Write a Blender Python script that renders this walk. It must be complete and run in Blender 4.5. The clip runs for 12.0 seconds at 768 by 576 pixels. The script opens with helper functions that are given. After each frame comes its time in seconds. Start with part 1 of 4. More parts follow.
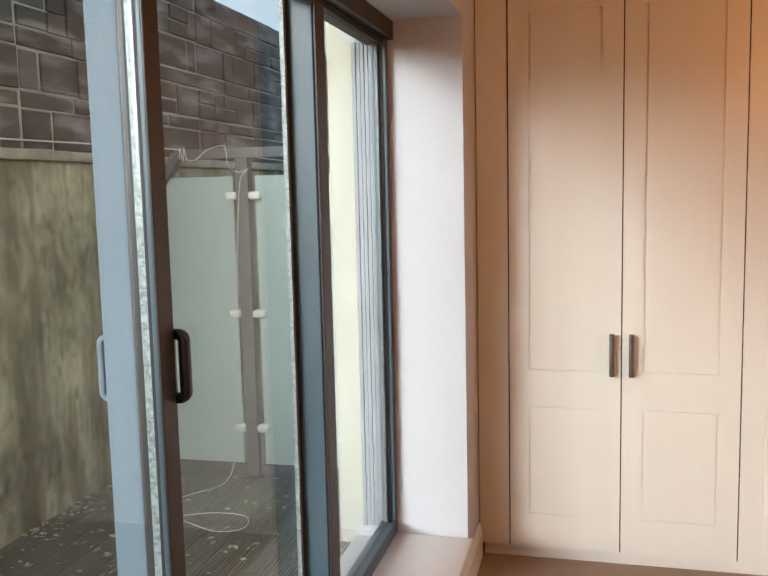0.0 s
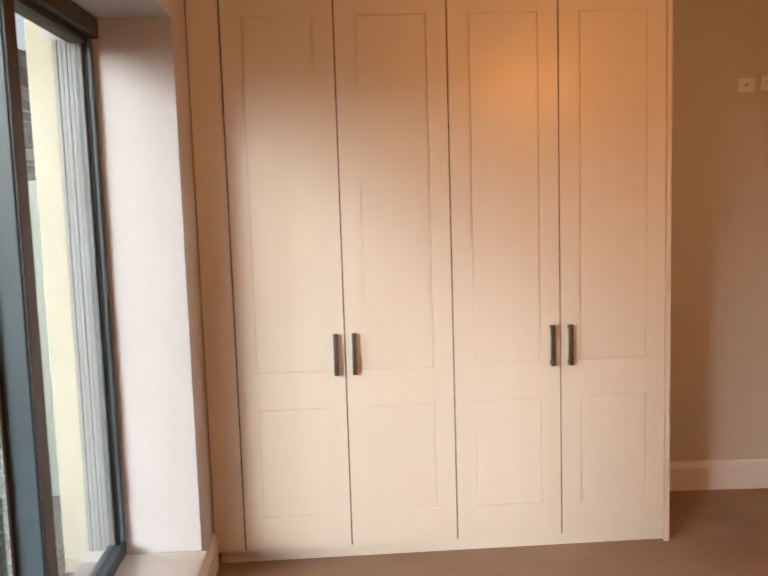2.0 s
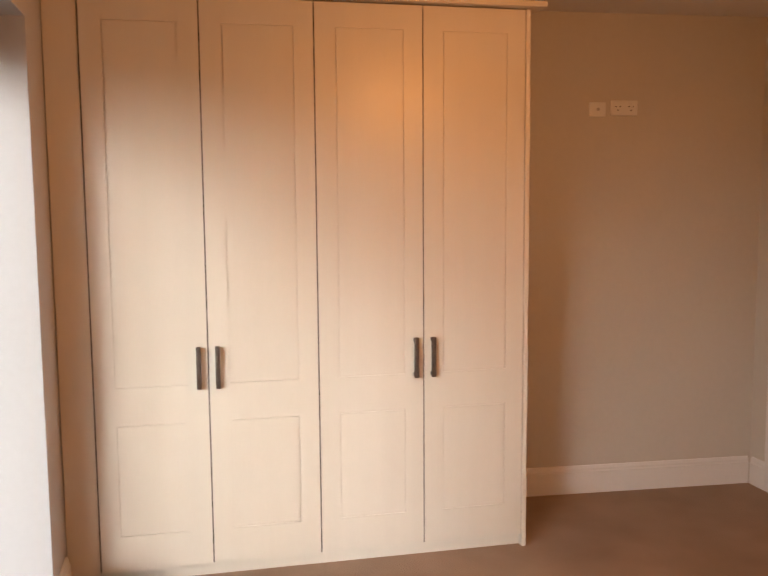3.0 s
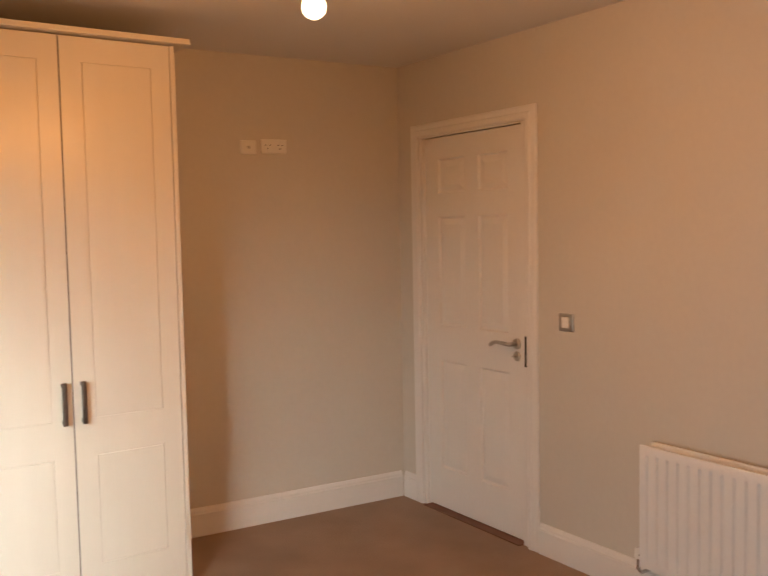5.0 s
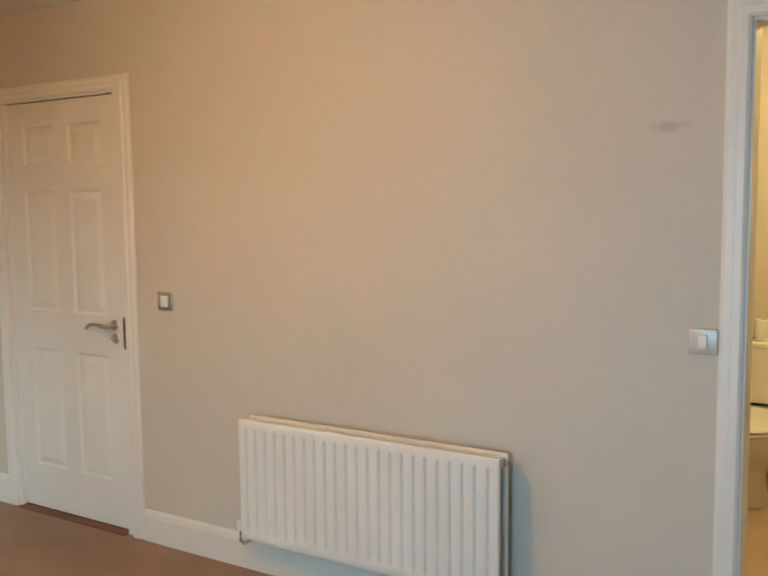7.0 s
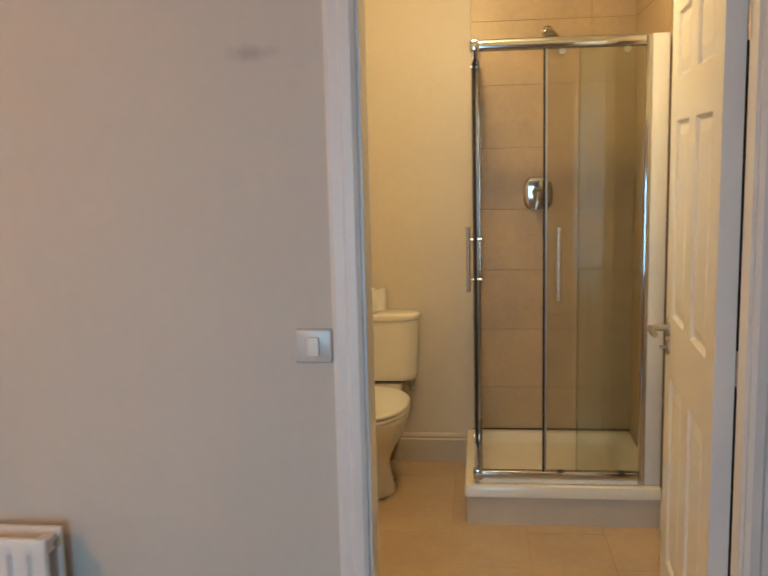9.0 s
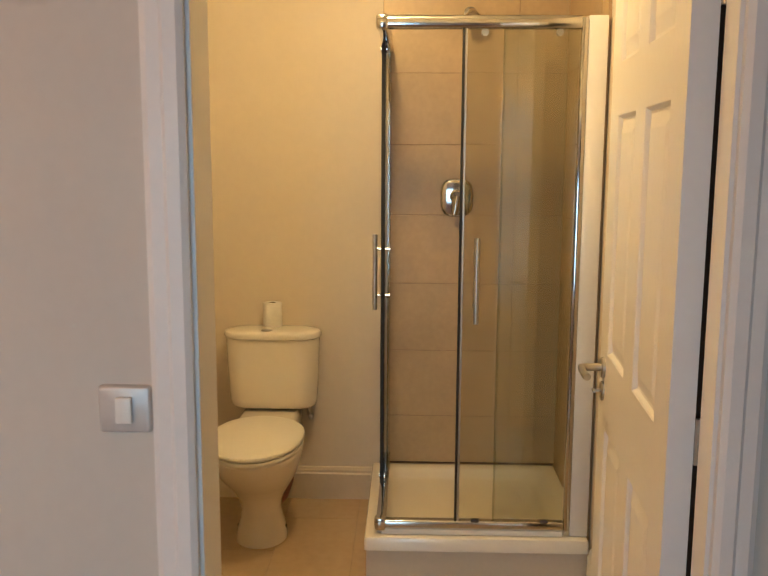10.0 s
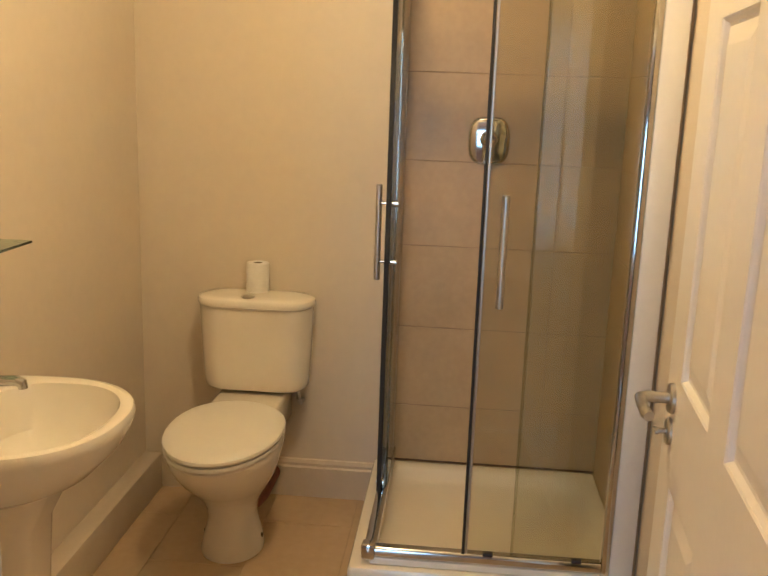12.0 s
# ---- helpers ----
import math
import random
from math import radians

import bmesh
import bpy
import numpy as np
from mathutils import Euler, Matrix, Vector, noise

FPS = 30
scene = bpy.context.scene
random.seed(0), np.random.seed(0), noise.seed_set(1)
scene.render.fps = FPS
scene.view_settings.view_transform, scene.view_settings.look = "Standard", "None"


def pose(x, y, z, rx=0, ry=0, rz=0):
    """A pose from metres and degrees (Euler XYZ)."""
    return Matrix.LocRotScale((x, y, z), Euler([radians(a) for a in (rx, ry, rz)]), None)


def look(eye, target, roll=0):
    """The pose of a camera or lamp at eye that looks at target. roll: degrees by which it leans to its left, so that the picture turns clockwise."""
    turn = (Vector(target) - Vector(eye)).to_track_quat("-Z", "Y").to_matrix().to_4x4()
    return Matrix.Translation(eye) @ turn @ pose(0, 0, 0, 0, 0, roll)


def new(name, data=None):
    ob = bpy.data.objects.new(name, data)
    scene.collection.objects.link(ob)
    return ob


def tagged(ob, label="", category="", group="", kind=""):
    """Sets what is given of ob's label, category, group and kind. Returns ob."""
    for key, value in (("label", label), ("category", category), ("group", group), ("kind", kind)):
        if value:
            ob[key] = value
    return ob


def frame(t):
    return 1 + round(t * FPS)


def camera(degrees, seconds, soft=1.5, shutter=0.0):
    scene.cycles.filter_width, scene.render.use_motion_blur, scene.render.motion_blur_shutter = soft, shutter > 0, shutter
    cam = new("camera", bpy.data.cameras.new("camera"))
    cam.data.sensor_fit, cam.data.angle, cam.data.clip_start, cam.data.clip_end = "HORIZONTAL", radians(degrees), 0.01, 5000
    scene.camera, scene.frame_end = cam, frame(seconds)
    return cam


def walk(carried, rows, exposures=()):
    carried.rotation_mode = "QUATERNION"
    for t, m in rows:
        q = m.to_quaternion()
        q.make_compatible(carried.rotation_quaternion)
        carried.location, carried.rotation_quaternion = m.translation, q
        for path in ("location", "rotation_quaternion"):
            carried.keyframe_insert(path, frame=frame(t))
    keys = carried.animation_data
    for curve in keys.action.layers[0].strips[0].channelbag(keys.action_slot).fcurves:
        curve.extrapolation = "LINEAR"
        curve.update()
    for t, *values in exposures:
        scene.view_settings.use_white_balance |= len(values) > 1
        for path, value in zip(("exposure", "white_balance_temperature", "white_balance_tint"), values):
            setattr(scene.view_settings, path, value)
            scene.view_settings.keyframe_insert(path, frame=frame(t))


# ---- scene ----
cam = camera(48.4, 12.0, soft=1.3, shutter=0.3)
PATH = [
    (0, (-2.881, -3.937, 1.516), (-3.371, -2.011, 1.287), -1.3),
    (0.5, (-2.869, -3.928, 1.518), (-3.279, -1.984, 1.292), -1.4),
    (1, (-2.847, -3.918, 1.519), (-3.131, -1.951, 1.295), -1.8),
    (1.5, (-2.843, -3.924, 1.511), (-2.938, -1.939, 1.282), -2.0),
    (2, (-2.837, -3.931, 1.498), (-2.718, -1.947, 1.274), -1.8),
    (2.5, (-2.825, -3.934, 1.511), (-2.553, -1.965, 1.287), -1.5),
    (2.7, (-2.84, -3.93, 1.516), (-2.504, -1.97, 1.297), -0.9),
    (4.3, (-2.75, -3.956, 1.501), (-1.911, -2.148, 1.334), -1.7),
    (4.5, (-2.754, -3.963, 1.505), (-1.833, -2.194, 1.349), -1.5),
    (5, (-2.74, -3.976, 1.51), (-1.632, -2.317, 1.374), -1.1),
    (5.5, (-2.729, -3.995, 1.505), (-1.467, -2.45, 1.364), -0.9),
    (6, (-2.715, -4.013, 1.497), (-1.302, -2.608, 1.339), -0.9),
    (6.5, (-2.692, -4.008, 1.495), (-1.109, -2.799, 1.325), -0.5),
    (6.7, (-2.679, -4.009, 1.486), (-1.04, -2.877, 1.312), -0.4),
    (8.3, (-2.122, -4.008, 1.476), (-0.241, -3.395, 1.179), -1.7),
    (8.5, (-2.05, -3.969, 1.471), (-0.136, -3.473, 1.173), -1.4),
    (9, (-1.825, -3.876, 1.474), (0.142, -3.657, 1.183), -1.4),
    (9.5, (-1.566, -3.887, 1.461), (0.409, -3.795, 1.165), -0.8),
    (10, (-1.298, -3.957, 1.469), (0.678, -3.903, 1.17), 0.3),
    (10.5, (-1.032, -3.959, 1.429), (0.941, -4.037, 1.115), 1.4),
    (11, (-0.83, -3.959, 1.431), (1.134, -4.112, 1.086), 2.2),
    (11.5, (-0.692, -4.024, 1.435), (1.271, -4.027, 1.05), 2.0),
    (12, (-0.62, -4.069, 1.438), (1.326, -3.906, 1.004), 2.0),
]
EXPOSURES = [
    (0.0, 1.42, 5900, 11),
    (2.0, 1.42, 6400, 14),
    (2.7, 1.42, 6500, 15),
    (4.5, 1.66, 6500, 9),
    (5.5, 1.8, 5500, 0),
    (6.5, 2.2, 4850, -16),
    (8.5, 1.83, 4750, -8),
    (10.5, 1.95, 5300, -2),
    (12.0, 2.0, 4800, 0),
]
walk(cam, [(t, look(eye, target, roll)) for t, eye, target, roll in PATH], EXPOSURES)

# ---- world, sun and lamps ----
world = bpy.data.worlds.new("world")
scene.world = world
world.use_nodes = True
wn = world.node_tree.nodes
sky = wn.new("ShaderNodeTexSky")
sky.sky_type = "NISHITA"
sky.sun_disc = False
sky.sun_elevation, sky.sun_rotation = radians(17), radians(-150)
sky.air_density, sky.dust_density, sky.ozone_density = 1.0, 5.0, 1.5
pale = wn.new("ShaderNodeHueSaturation")
pale.inputs["Saturation"].default_value = 0.35      # thin white overcast
world.node_tree.links.new(sky.outputs[0], pale.inputs["Color"])
world.node_tree.links.new(pale.outputs[0], wn["Background"].inputs[0])
wn["Background"].inputs[1].default_value = 0.13


def lamp(name, kind, place, energy, color, size=0.03):
    data = bpy.data.lights.new(name, kind)
    data.energy, data.color = energy, color
    if kind == "POINT":
        data.shadow_soft_size = size
    ob = new(name, data)
    ob.location = place
    return ob


sun = lamp("sun", "SUN", (-10, -6, 8), 0.26, (0.84, 0.93, 1.0))
sun.data.angle = radians(10)
sun.matrix_world = look((-13.6, -18.5, 6.0), (-3.6, -1.2, 0))
BULB = (-1.69, -2.12, 2.055)
bulb_light = lamp("bulb_light", "POINT", BULB, 12.5, (1.0, 0.39, 0.10), 0.032)
SHOWER_LAMP = (1.05, -3.84, 2.28)
bath_light = lamp("bathroom_light", "POINT", SHOWER_LAMP, 9.2, (1.0, 0.53, 0.155), 0.06)
portal = bpy.data.lights.new("window_sky", "AREA")
portal.shape, portal.size, portal.size_y = "RECTANGLE", 3.10, 1.9
portal.cycles.is_portal = True
portal_ob = new("window_sky", portal)
portal_ob.matrix_world = look((-3.85, -2.40, 1.16), (0, -2.40, 1.16))
# the sky's light through the stretch of the window behind the camera
pane_light = bpy.data.lights.new("window_daylight", "AREA")
pane_light.shape, pane_light.size, pane_light.size_y = "RECTANGLE", 0.95, 1.75
pane_light.energy, pane_light.color, pane_light.spread = 1.65, (0.69, 0.87, 1.0), radians(84)
pane_ob = new("window_daylight", pane_light)
pane_ob.matrix_world = look((-3.60, -3.44, 1.16), (0, -3.60, 1.16))


# ---- materials ----
def material(name, color, rough=0.5, metal=0.0, var=0.06, scale=3.0, grain=60.0, bump=0.0, bump_scale=200.0,
             rough_var=0.08, stretch=(1, 1, 1), random=0.0, coat=0.0):
    """A surface with broad stains, fine grain and a small relief, in metres of the place."""
    m = bpy.data.materials.new(name)
    m.use_nodes = True
    nt = m.node_tree
    n, link = nt.nodes, nt.links.new
    b = n["Principled BSDF"]
    geo = n.new("ShaderNodeNewGeometry")
    mapping = n.new("ShaderNodeMapping")
    mapping.inputs["Scale"].default_value = stretch
    link(geo.outputs["Position"], mapping.inputs[0])
    big = n.new("ShaderNodeTexNoise")
    big.inputs["Scale"].default_value, big.inputs["Detail"].default_value = scale, 4
    fine = n.new("ShaderNodeTexNoise")
    fine.inputs["Scale"].default_value, fine.inputs["Detail"].default_value = grain, 3
    link(mapping.outputs[0], big.inputs[0])
    link(mapping.outputs[0], fine.inputs[0])
    add = n.new("ShaderNodeMath")
    add.operation = "MULTIPLY_ADD"
    add.inputs[1].default_value = 0.5
    link(fine.outputs[0], add.inputs[0])
    link(big.outputs[0], add.inputs[2])
    last = add.outputs[0]
    if random:
        info = n.new("ShaderNodeObjectInfo")
        extra = n.new("ShaderNodeMath")
        extra.operation = "MULTIPLY_ADD"
        extra.inputs[1].default_value = random
        link(info.outputs["Random"], extra.inputs[0])
        link(last, extra.inputs[2])
        last = extra.outputs[0]
    span = n.new("ShaderNodeMapRange")
    span.inputs["From Min"].default_value, span.inputs["From Max"].default_value = 0.45, 1.05 + random
    link(last, span.inputs["Value"])
    ramp = n.new("ShaderNodeValToRGB")
    dark = [max(0.0, c * (1 - 1.6 * var)) for c in color]
    light = [min(1.0, c * (1 + var)) for c in color]
    ramp.color_ramp.elements[0].color = (*dark, 1)
    ramp.color_ramp.elements[1].color = (*light, 1)
    link(span.outputs[0], ramp.inputs[0])
    link(ramp.outputs[0], b.inputs["Base Color"])
    rr = n.new("ShaderNodeMapRange")
    rr.inputs["To Min"].default_value = max(0.02, rough - rough_var)
    rr.inputs["To Max"].default_value = min(1.0, rough + rough_var)
    link(big.outputs[0], rr.inputs["Value"])
    link(rr.outputs[0], b.inputs["Roughness"])
    b.inputs["Metallic"].default_value = metal
    b.inputs["Coat Weight"].default_value = coat
    if bump:
        tex = n.new("ShaderNodeTexNoise")
        tex.inputs["Scale"].default_value, tex.inputs["Detail"].default_value = bump_scale, 4
        link(mapping.outputs[0], tex.inputs[0])
        bn = n.new("ShaderNodeBump")
        bn.inputs["Strength"].default_value, bn.inputs["Distance"].default_value = bump, 0.01
        link(tex.outputs[0], bn.inputs["Height"])
        link(bn.outputs[0], b.inputs["Normal"])
    return m


def glass_material(name, color, rough=0.0):
    m = bpy.data.materials.new(name)
    m.use_nodes = True
    b = m.node_tree.nodes["Principled BSDF"]
    b.inputs["Base Color"].default_value = (*color, 1)
    b.inputs["Transmission Weight"].default_value = 1.0
    b.inputs["Roughness"].default_value = rough
    b.inputs["IOR"].default_value = 1.45
    return m


def pane_material(name, color):
    """Flat clear glass: lets light straight through, with the gloss of its two faces."""
    m = bpy.data.materials.new(name)
    m.use_nodes = True
    n, link = m.node_tree.nodes, m.node_tree.links.new
    n.remove(n["Principled BSDF"])
    clear = n.new("ShaderNodeBsdfTransparent")
    clear.inputs["Color"].default_value = (*color, 1)
    gloss = n.new("ShaderNodeBsdfGlossy")
    gloss.inputs["Roughness"].default_value = 0.0
    tilt = n.new("ShaderNodeLayerWeight")
    power = n.new("ShaderNodeMath")
    power.operation = "POWER"
    power.inputs[1].default_value = 5.0
    share = n.new("ShaderNodeMath")
    share.operation = "MULTIPLY_ADD"
    share.inputs[1].default_value, share.inputs[2].default_value = 0.96, 0.035
    link(tilt.outputs["Facing"], power.inputs[0])
    link(power.outputs[0], share.inputs[0])
    mix = n.new("ShaderNodeMixShader")
    link(share.outputs[0], mix.inputs[0])
    link(clear.outputs[0], mix.inputs[1])
    link(gloss.outputs[0], mix.inputs[2])
    link(mix.outputs[0], n["Material Output"].inputs[0])
    return m


def glow_material(name, color, strength):
    m = bpy.data.materials.new(name)
    m.use_nodes = True
    b = m.node_tree.nodes["Principled BSDF"]
    b.inputs["Base Color"].default_value = (*color, 1)
    b.inputs["Emission Color"].default_value = (*color, 1)
    b.inputs["Emission Strength"].default_value = strength
    return m


def mark(m, centre, size, color):
    """A soft scuff mark with its own place on a painted wall."""
    n, link = m.node_tree.nodes, m.node_tree.links.new
    b = n["Principled BSDF"]
    old = b.inputs["Base Color"].links[0].from_socket
    geo = n.new("ShaderNodeNewGeometry")
    sub = n.new("ShaderNodeVectorMath")
    sub.operation = "SUBTRACT"
    sub.inputs[1].default_value = centre
    div = n.new("ShaderNodeVectorMath")
    div.operation = "DIVIDE"
    div.inputs[1].default_value = size
    length = n.new("ShaderNodeVectorMath")
    length.operation = "LENGTH"
    noise_tex = n.new("ShaderNodeTexNoise")
    noise_tex.inputs["Scale"].default_value = 25
    link(geo.outputs["Position"], sub.inputs[0])
    link(geo.outputs["Position"], noise_tex.inputs[0])
    link(sub.outputs[0], div.inputs[0])
    link(div.outputs[0], length.inputs[0])
    add = n.new("ShaderNodeMath")
    add.operation = "ADD"
    link(length.outputs["Value"], add.inputs[0])
    link(noise_tex.outputs[0], add.inputs[1])
    span = n.new("ShaderNodeMapRange")
    span.inputs["From Min"].default_value, span.inputs["From Max"].default_value = 0.7, 1.5
    span.inputs["To Min"].default_value, span.inputs["To Max"].default_value = 0.5, 0.0
    link(add.outputs[0], span.inputs["Value"])
    mix = n.new("ShaderNodeMix")
    mix.data_type = "RGBA"
    mix.inputs["B"].default_value = (*color, 1)
    link(span.outputs[0], mix.inputs["Factor"])
    link(old, mix.inputs["A"])
    link(mix.outputs["Result"], b.inputs["Base Color"])


M_WALL = material("wall_paint", (0.60, 0.567, 0.508), 0.75, var=0.03, scale=1.2, grain=40, bump=0.06, bump_scale=350)
mark(M_WALL, (0.0, -3.40, 1.71), (0.1, 0.07, 0.02), (0.30, 0.28, 0.26))
M_BATH = material("bathroom_paint", (0.66, 0.60, 0.51), 0.6, var=0.03, scale=1.2, grain=40, bump=0.05, bump_scale=350)
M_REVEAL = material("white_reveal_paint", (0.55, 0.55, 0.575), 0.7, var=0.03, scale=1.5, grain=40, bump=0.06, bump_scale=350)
M_CEIL = material("ceiling_paint", (0.72, 0.70, 0.67), 0.85, var=0.02, scale=1.0, bump=0.05, bump_scale=300)
M_WHITE = material("white_gloss_paint", (0.76, 0.75, 0.73), 0.35, var=0.025, scale=2.5, bump=0.03, bump_scale=120)
M_CARPET = material("carpet", (0.40, 0.28, 0.20), 0.95, var=0.16, scale=2.5, grain=420, bump=0.7, bump_scale=520)
M_IVORY = material("ivory_vinyl_wrap", (0.74, 0.69, 0.61), 0.33, var=0.025, scale=1.5, grain=90, bump=0.05,
                   bump_scale=160, stretch=(6, 6, 0.4))
M_BRONZE = material("dark_bronze", (0.15, 0.12, 0.10), 0.42, metal=0.6, var=0.2, scale=30, bump=0.1, bump_scale=400)
M_CHROME = material("polished_chrome", (0.56, 0.56, 0.56), 0.10, metal=1.0, var=0.05, scale=8, rough_var=0.04)
M_STEEL = material("brushed_steel", (0.52, 0.50, 0.47), 0.32, metal=1.0, var=0.08, scale=30, bump=0.05, bump_scale=500)
M_SATIN = material("satin_steel", (0.64, 0.63, 0.61), 0.5, metal=0.5, var=0.05, scale=20)
M_PLASTIC = material("white_plastic", (0.78, 0.77, 0.73), 0.35, var=0.02)
M_BLACK = material("black_plastic", (0.012, 0.012, 0.013), 0.22, var=0.1)
# White trim recoloured cream: shade on skirting and plinth put into the colour.
M_TRIM = material("shaded_cream_trim_paint", (0.60, 0.535, 0.44), 0.45, var=0.04, scale=3, bump=0.03, bump_scale=120)
M_RAD = material("radiator_enamel", (0.76, 0.77, 0.77), 0.35, var=0.03, scale=4, bump=0.02, bump_scale=90)
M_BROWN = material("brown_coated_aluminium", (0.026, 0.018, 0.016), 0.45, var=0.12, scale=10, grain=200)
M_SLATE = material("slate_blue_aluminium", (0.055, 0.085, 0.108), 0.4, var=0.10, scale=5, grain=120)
# Paler copy of the frame coating: sky light on outer parts, as colour.
M_PALE = material("sky_lit_pale_aluminium", (0.11, 0.15, 0.19), 0.6, var=0.06, scale=3, grain=80)
M_SPACER = material("spacer_bar", (0.26, 0.28, 0.275), 0.45, metal=0.2, var=0.45, scale=120, grain=600)
M_GASKET = material("black_rubber", (0.012, 0.012, 0.014), 0.6, var=0.2)
M_GLASS = pane_material("clear_glass", (0.93, 0.975, 0.96))
M_GREEN = glass_material("green_edge_glass", (0.62, 0.80, 0.70))
M_SHOWER = pane_material("shower_glass", (0.93, 0.94, 0.905))
M_CERAMIC = material("glazed_ceramic", (0.80, 0.77, 0.70), 0.10, var=0.015, scale=2, rough_var=0.03, coat=0.4)
M_SILICONE = material("aged_joint", (0.10, 0.06, 0.035), 0.7, var=0.3, scale=15)
M_ACRYLIC = material("white_acrylic", (0.78, 0.75, 0.69), 0.16, var=0.02, scale=4, rough_var=0.05)
M_TILE = material("beige_wall_tile", (0.45, 0.335, 0.185), 0.38, var=0.10, scale=5, grain=45, random=0.12, bump=0.03,
                  bump_scale=60)
M_GROUT = material("grout", (0.36, 0.265, 0.165), 0.85, var=0.15, scale=12, grain=200)
M_FLOOR_TILE = material("beige_floor_tile", (0.50, 0.385, 0.25), 0.22, var=0.09, scale=3, grain=30, random=0.10)
M_FLOOR_GROUT = material("floor_grout", (0.40, 0.31, 0.21), 0.8, var=0.15, scale=12, grain=200)
M_PAPER = material("tissue_paper", (0.80, 0.79, 0.76), 0.95, var=0.04, scale=30, bump=0.2, bump_scale=300)
M_CARD = material("grey_card", (0.20, 0.17, 0.14), 0.9, var=0.1)
M_RUST = material("terracotta_pipe", (0.22, 0.07, 0.035), 0.7, var=0.2, scale=40)
M_TIMBER = material("red_brown_threshold", (0.20, 0.085, 0.045), 0.5, var=0.2, scale=15, grain=90, stretch=(1, .15, 1))
# Brown that stands in for shade in gaps; also on dark fittings.
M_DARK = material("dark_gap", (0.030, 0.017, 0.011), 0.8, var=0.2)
M_CONCRETE = material("weathered_concrete", (0.43, 0.405, 0.29), 0.9, var=0.50, scale=2.2, grain=16, bump=0.5,
                      bump_scale=45, stretch=(1.4, 1.4, 1.0))
M_COPING = material("weathered_coping", (0.42, 0.38, 0.31), 0.9, var=0.35, scale=7, grain=60, bump=0.5, bump_scale=60)
M_BLOCK = material("split_stone_block", (0.135, 0.117, 0.106), 0.9, var=0.55, scale=4, grain=38, bump=0.7,
                   bump_scale=60, stretch=(1, 0.5, 2.2), random=0.4)
M_MORTAR = material("pale_mortar", (0.46, 0.42, 0.38), 0.95, var=0.28, scale=6, grain=80, bump=0.5, bump_scale=90)


def streaks(m, color, scale, amount, low=0.52, high=0.68):
    """Pale lime streaks or dark damp runs with a shape of their own."""
    n, link = m.node_tree.nodes, m.node_tree.links.new
    b = n["Principled BSDF"]
    old = b.inputs["Base Color"].links[0].from_socket
    geo = n.new("ShaderNodeNewGeometry")
    mapping = n.new("ShaderNodeMapping")
    mapping.inputs["Scale"].default_value = scale
    tex = n.new("ShaderNodeTexNoise")
    tex.inputs["Scale"].default_value, tex.inputs["Detail"].default_value = 1.0, 5
    span = n.new("ShaderNodeMapRange")
    span.inputs["From Min"].default_value, span.inputs["From Max"].default_value = low, high
    span.inputs["To Max"].default_value = amount
    mix = n.new("ShaderNodeMix")
    mix.data_type = "RGBA"
    mix.inputs["B"].default_value = (*color, 1)
    link(geo.outputs["Position"], mapping.inputs[0])
    link(mapping.outputs[0], tex.inputs[0])
    link(tex.outputs[0], span.inputs["Value"])
    link(span.outputs[0], mix.inputs["Factor"])
    link(old, mix.inputs["A"])
    link(mix.outputs["Result"], b.inputs["Base Color"])


streaks(M_BLOCK, (0.44, 0.41, 0.39), (2.0, 2.5, 10.0), 0.75, 0.50, 0.70)
streaks(M_BLOCK, (0.075, 0.06, 0.055), (3.0, 4.0, 2.0), 0.5)
streaks(M_CONCRETE, (0.12, 0.10, 0.06), (5.0, 7.0, 0.9), 0.75, 0.48, 0.66)
streaks(M_CONCRETE, (0.42, 0.40, 0.33), (6.0, 9.0, 5.0), 0.5, 0.56, 0.70)
streaks(M_CONCRETE, (0.10, 0.085, 0.05), (12.0, 14.0, 9.0), 0.6, 0.56, 0.72)
M_DECK = material("weathered_decking", (0.19, 0.185, 0.16), 0.85, var=0.30, scale=4, grain=70, bump=0.3, bump_scale=150,
                  stretch=(3, 0.5, 3), random=0.15)
M_POST = material("grey_painted_steel", (0.115, 0.108, 0.113), 0.5, var=0.12, scale=9, grain=120, bump=0.05)
M_CREAM = material("cream_render", (0.55, 0.52, 0.41), 0.9, var=0.05, scale=2, grain=120, bump=0.15, bump_scale=180)
M_CLAD = material("grey_ribbed_cladding", (0.25, 0.265, 0.285), 0.5, var=0.08, scale=3)
M_CABLE = material("white_cable", (0.72, 0.70, 0.64), 0.5, var=0.06)
M_LEAF = material("dry_leaves", (0.50, 0.47, 0.38), 0.85, var=0.4, scale=12, grain=90)
M_GROUND = material("earth", (0.14, 0.12, 0.09), 0.95, var=0.3, scale=0.5, grain=8)
M_BULB = glow_material("lit_bulb", (1.0, 0.74, 0.42), 1.3)
M_DIFFUSER = glow_material("lit_diffuser", (1.0, 0.80, 0.52), 4)


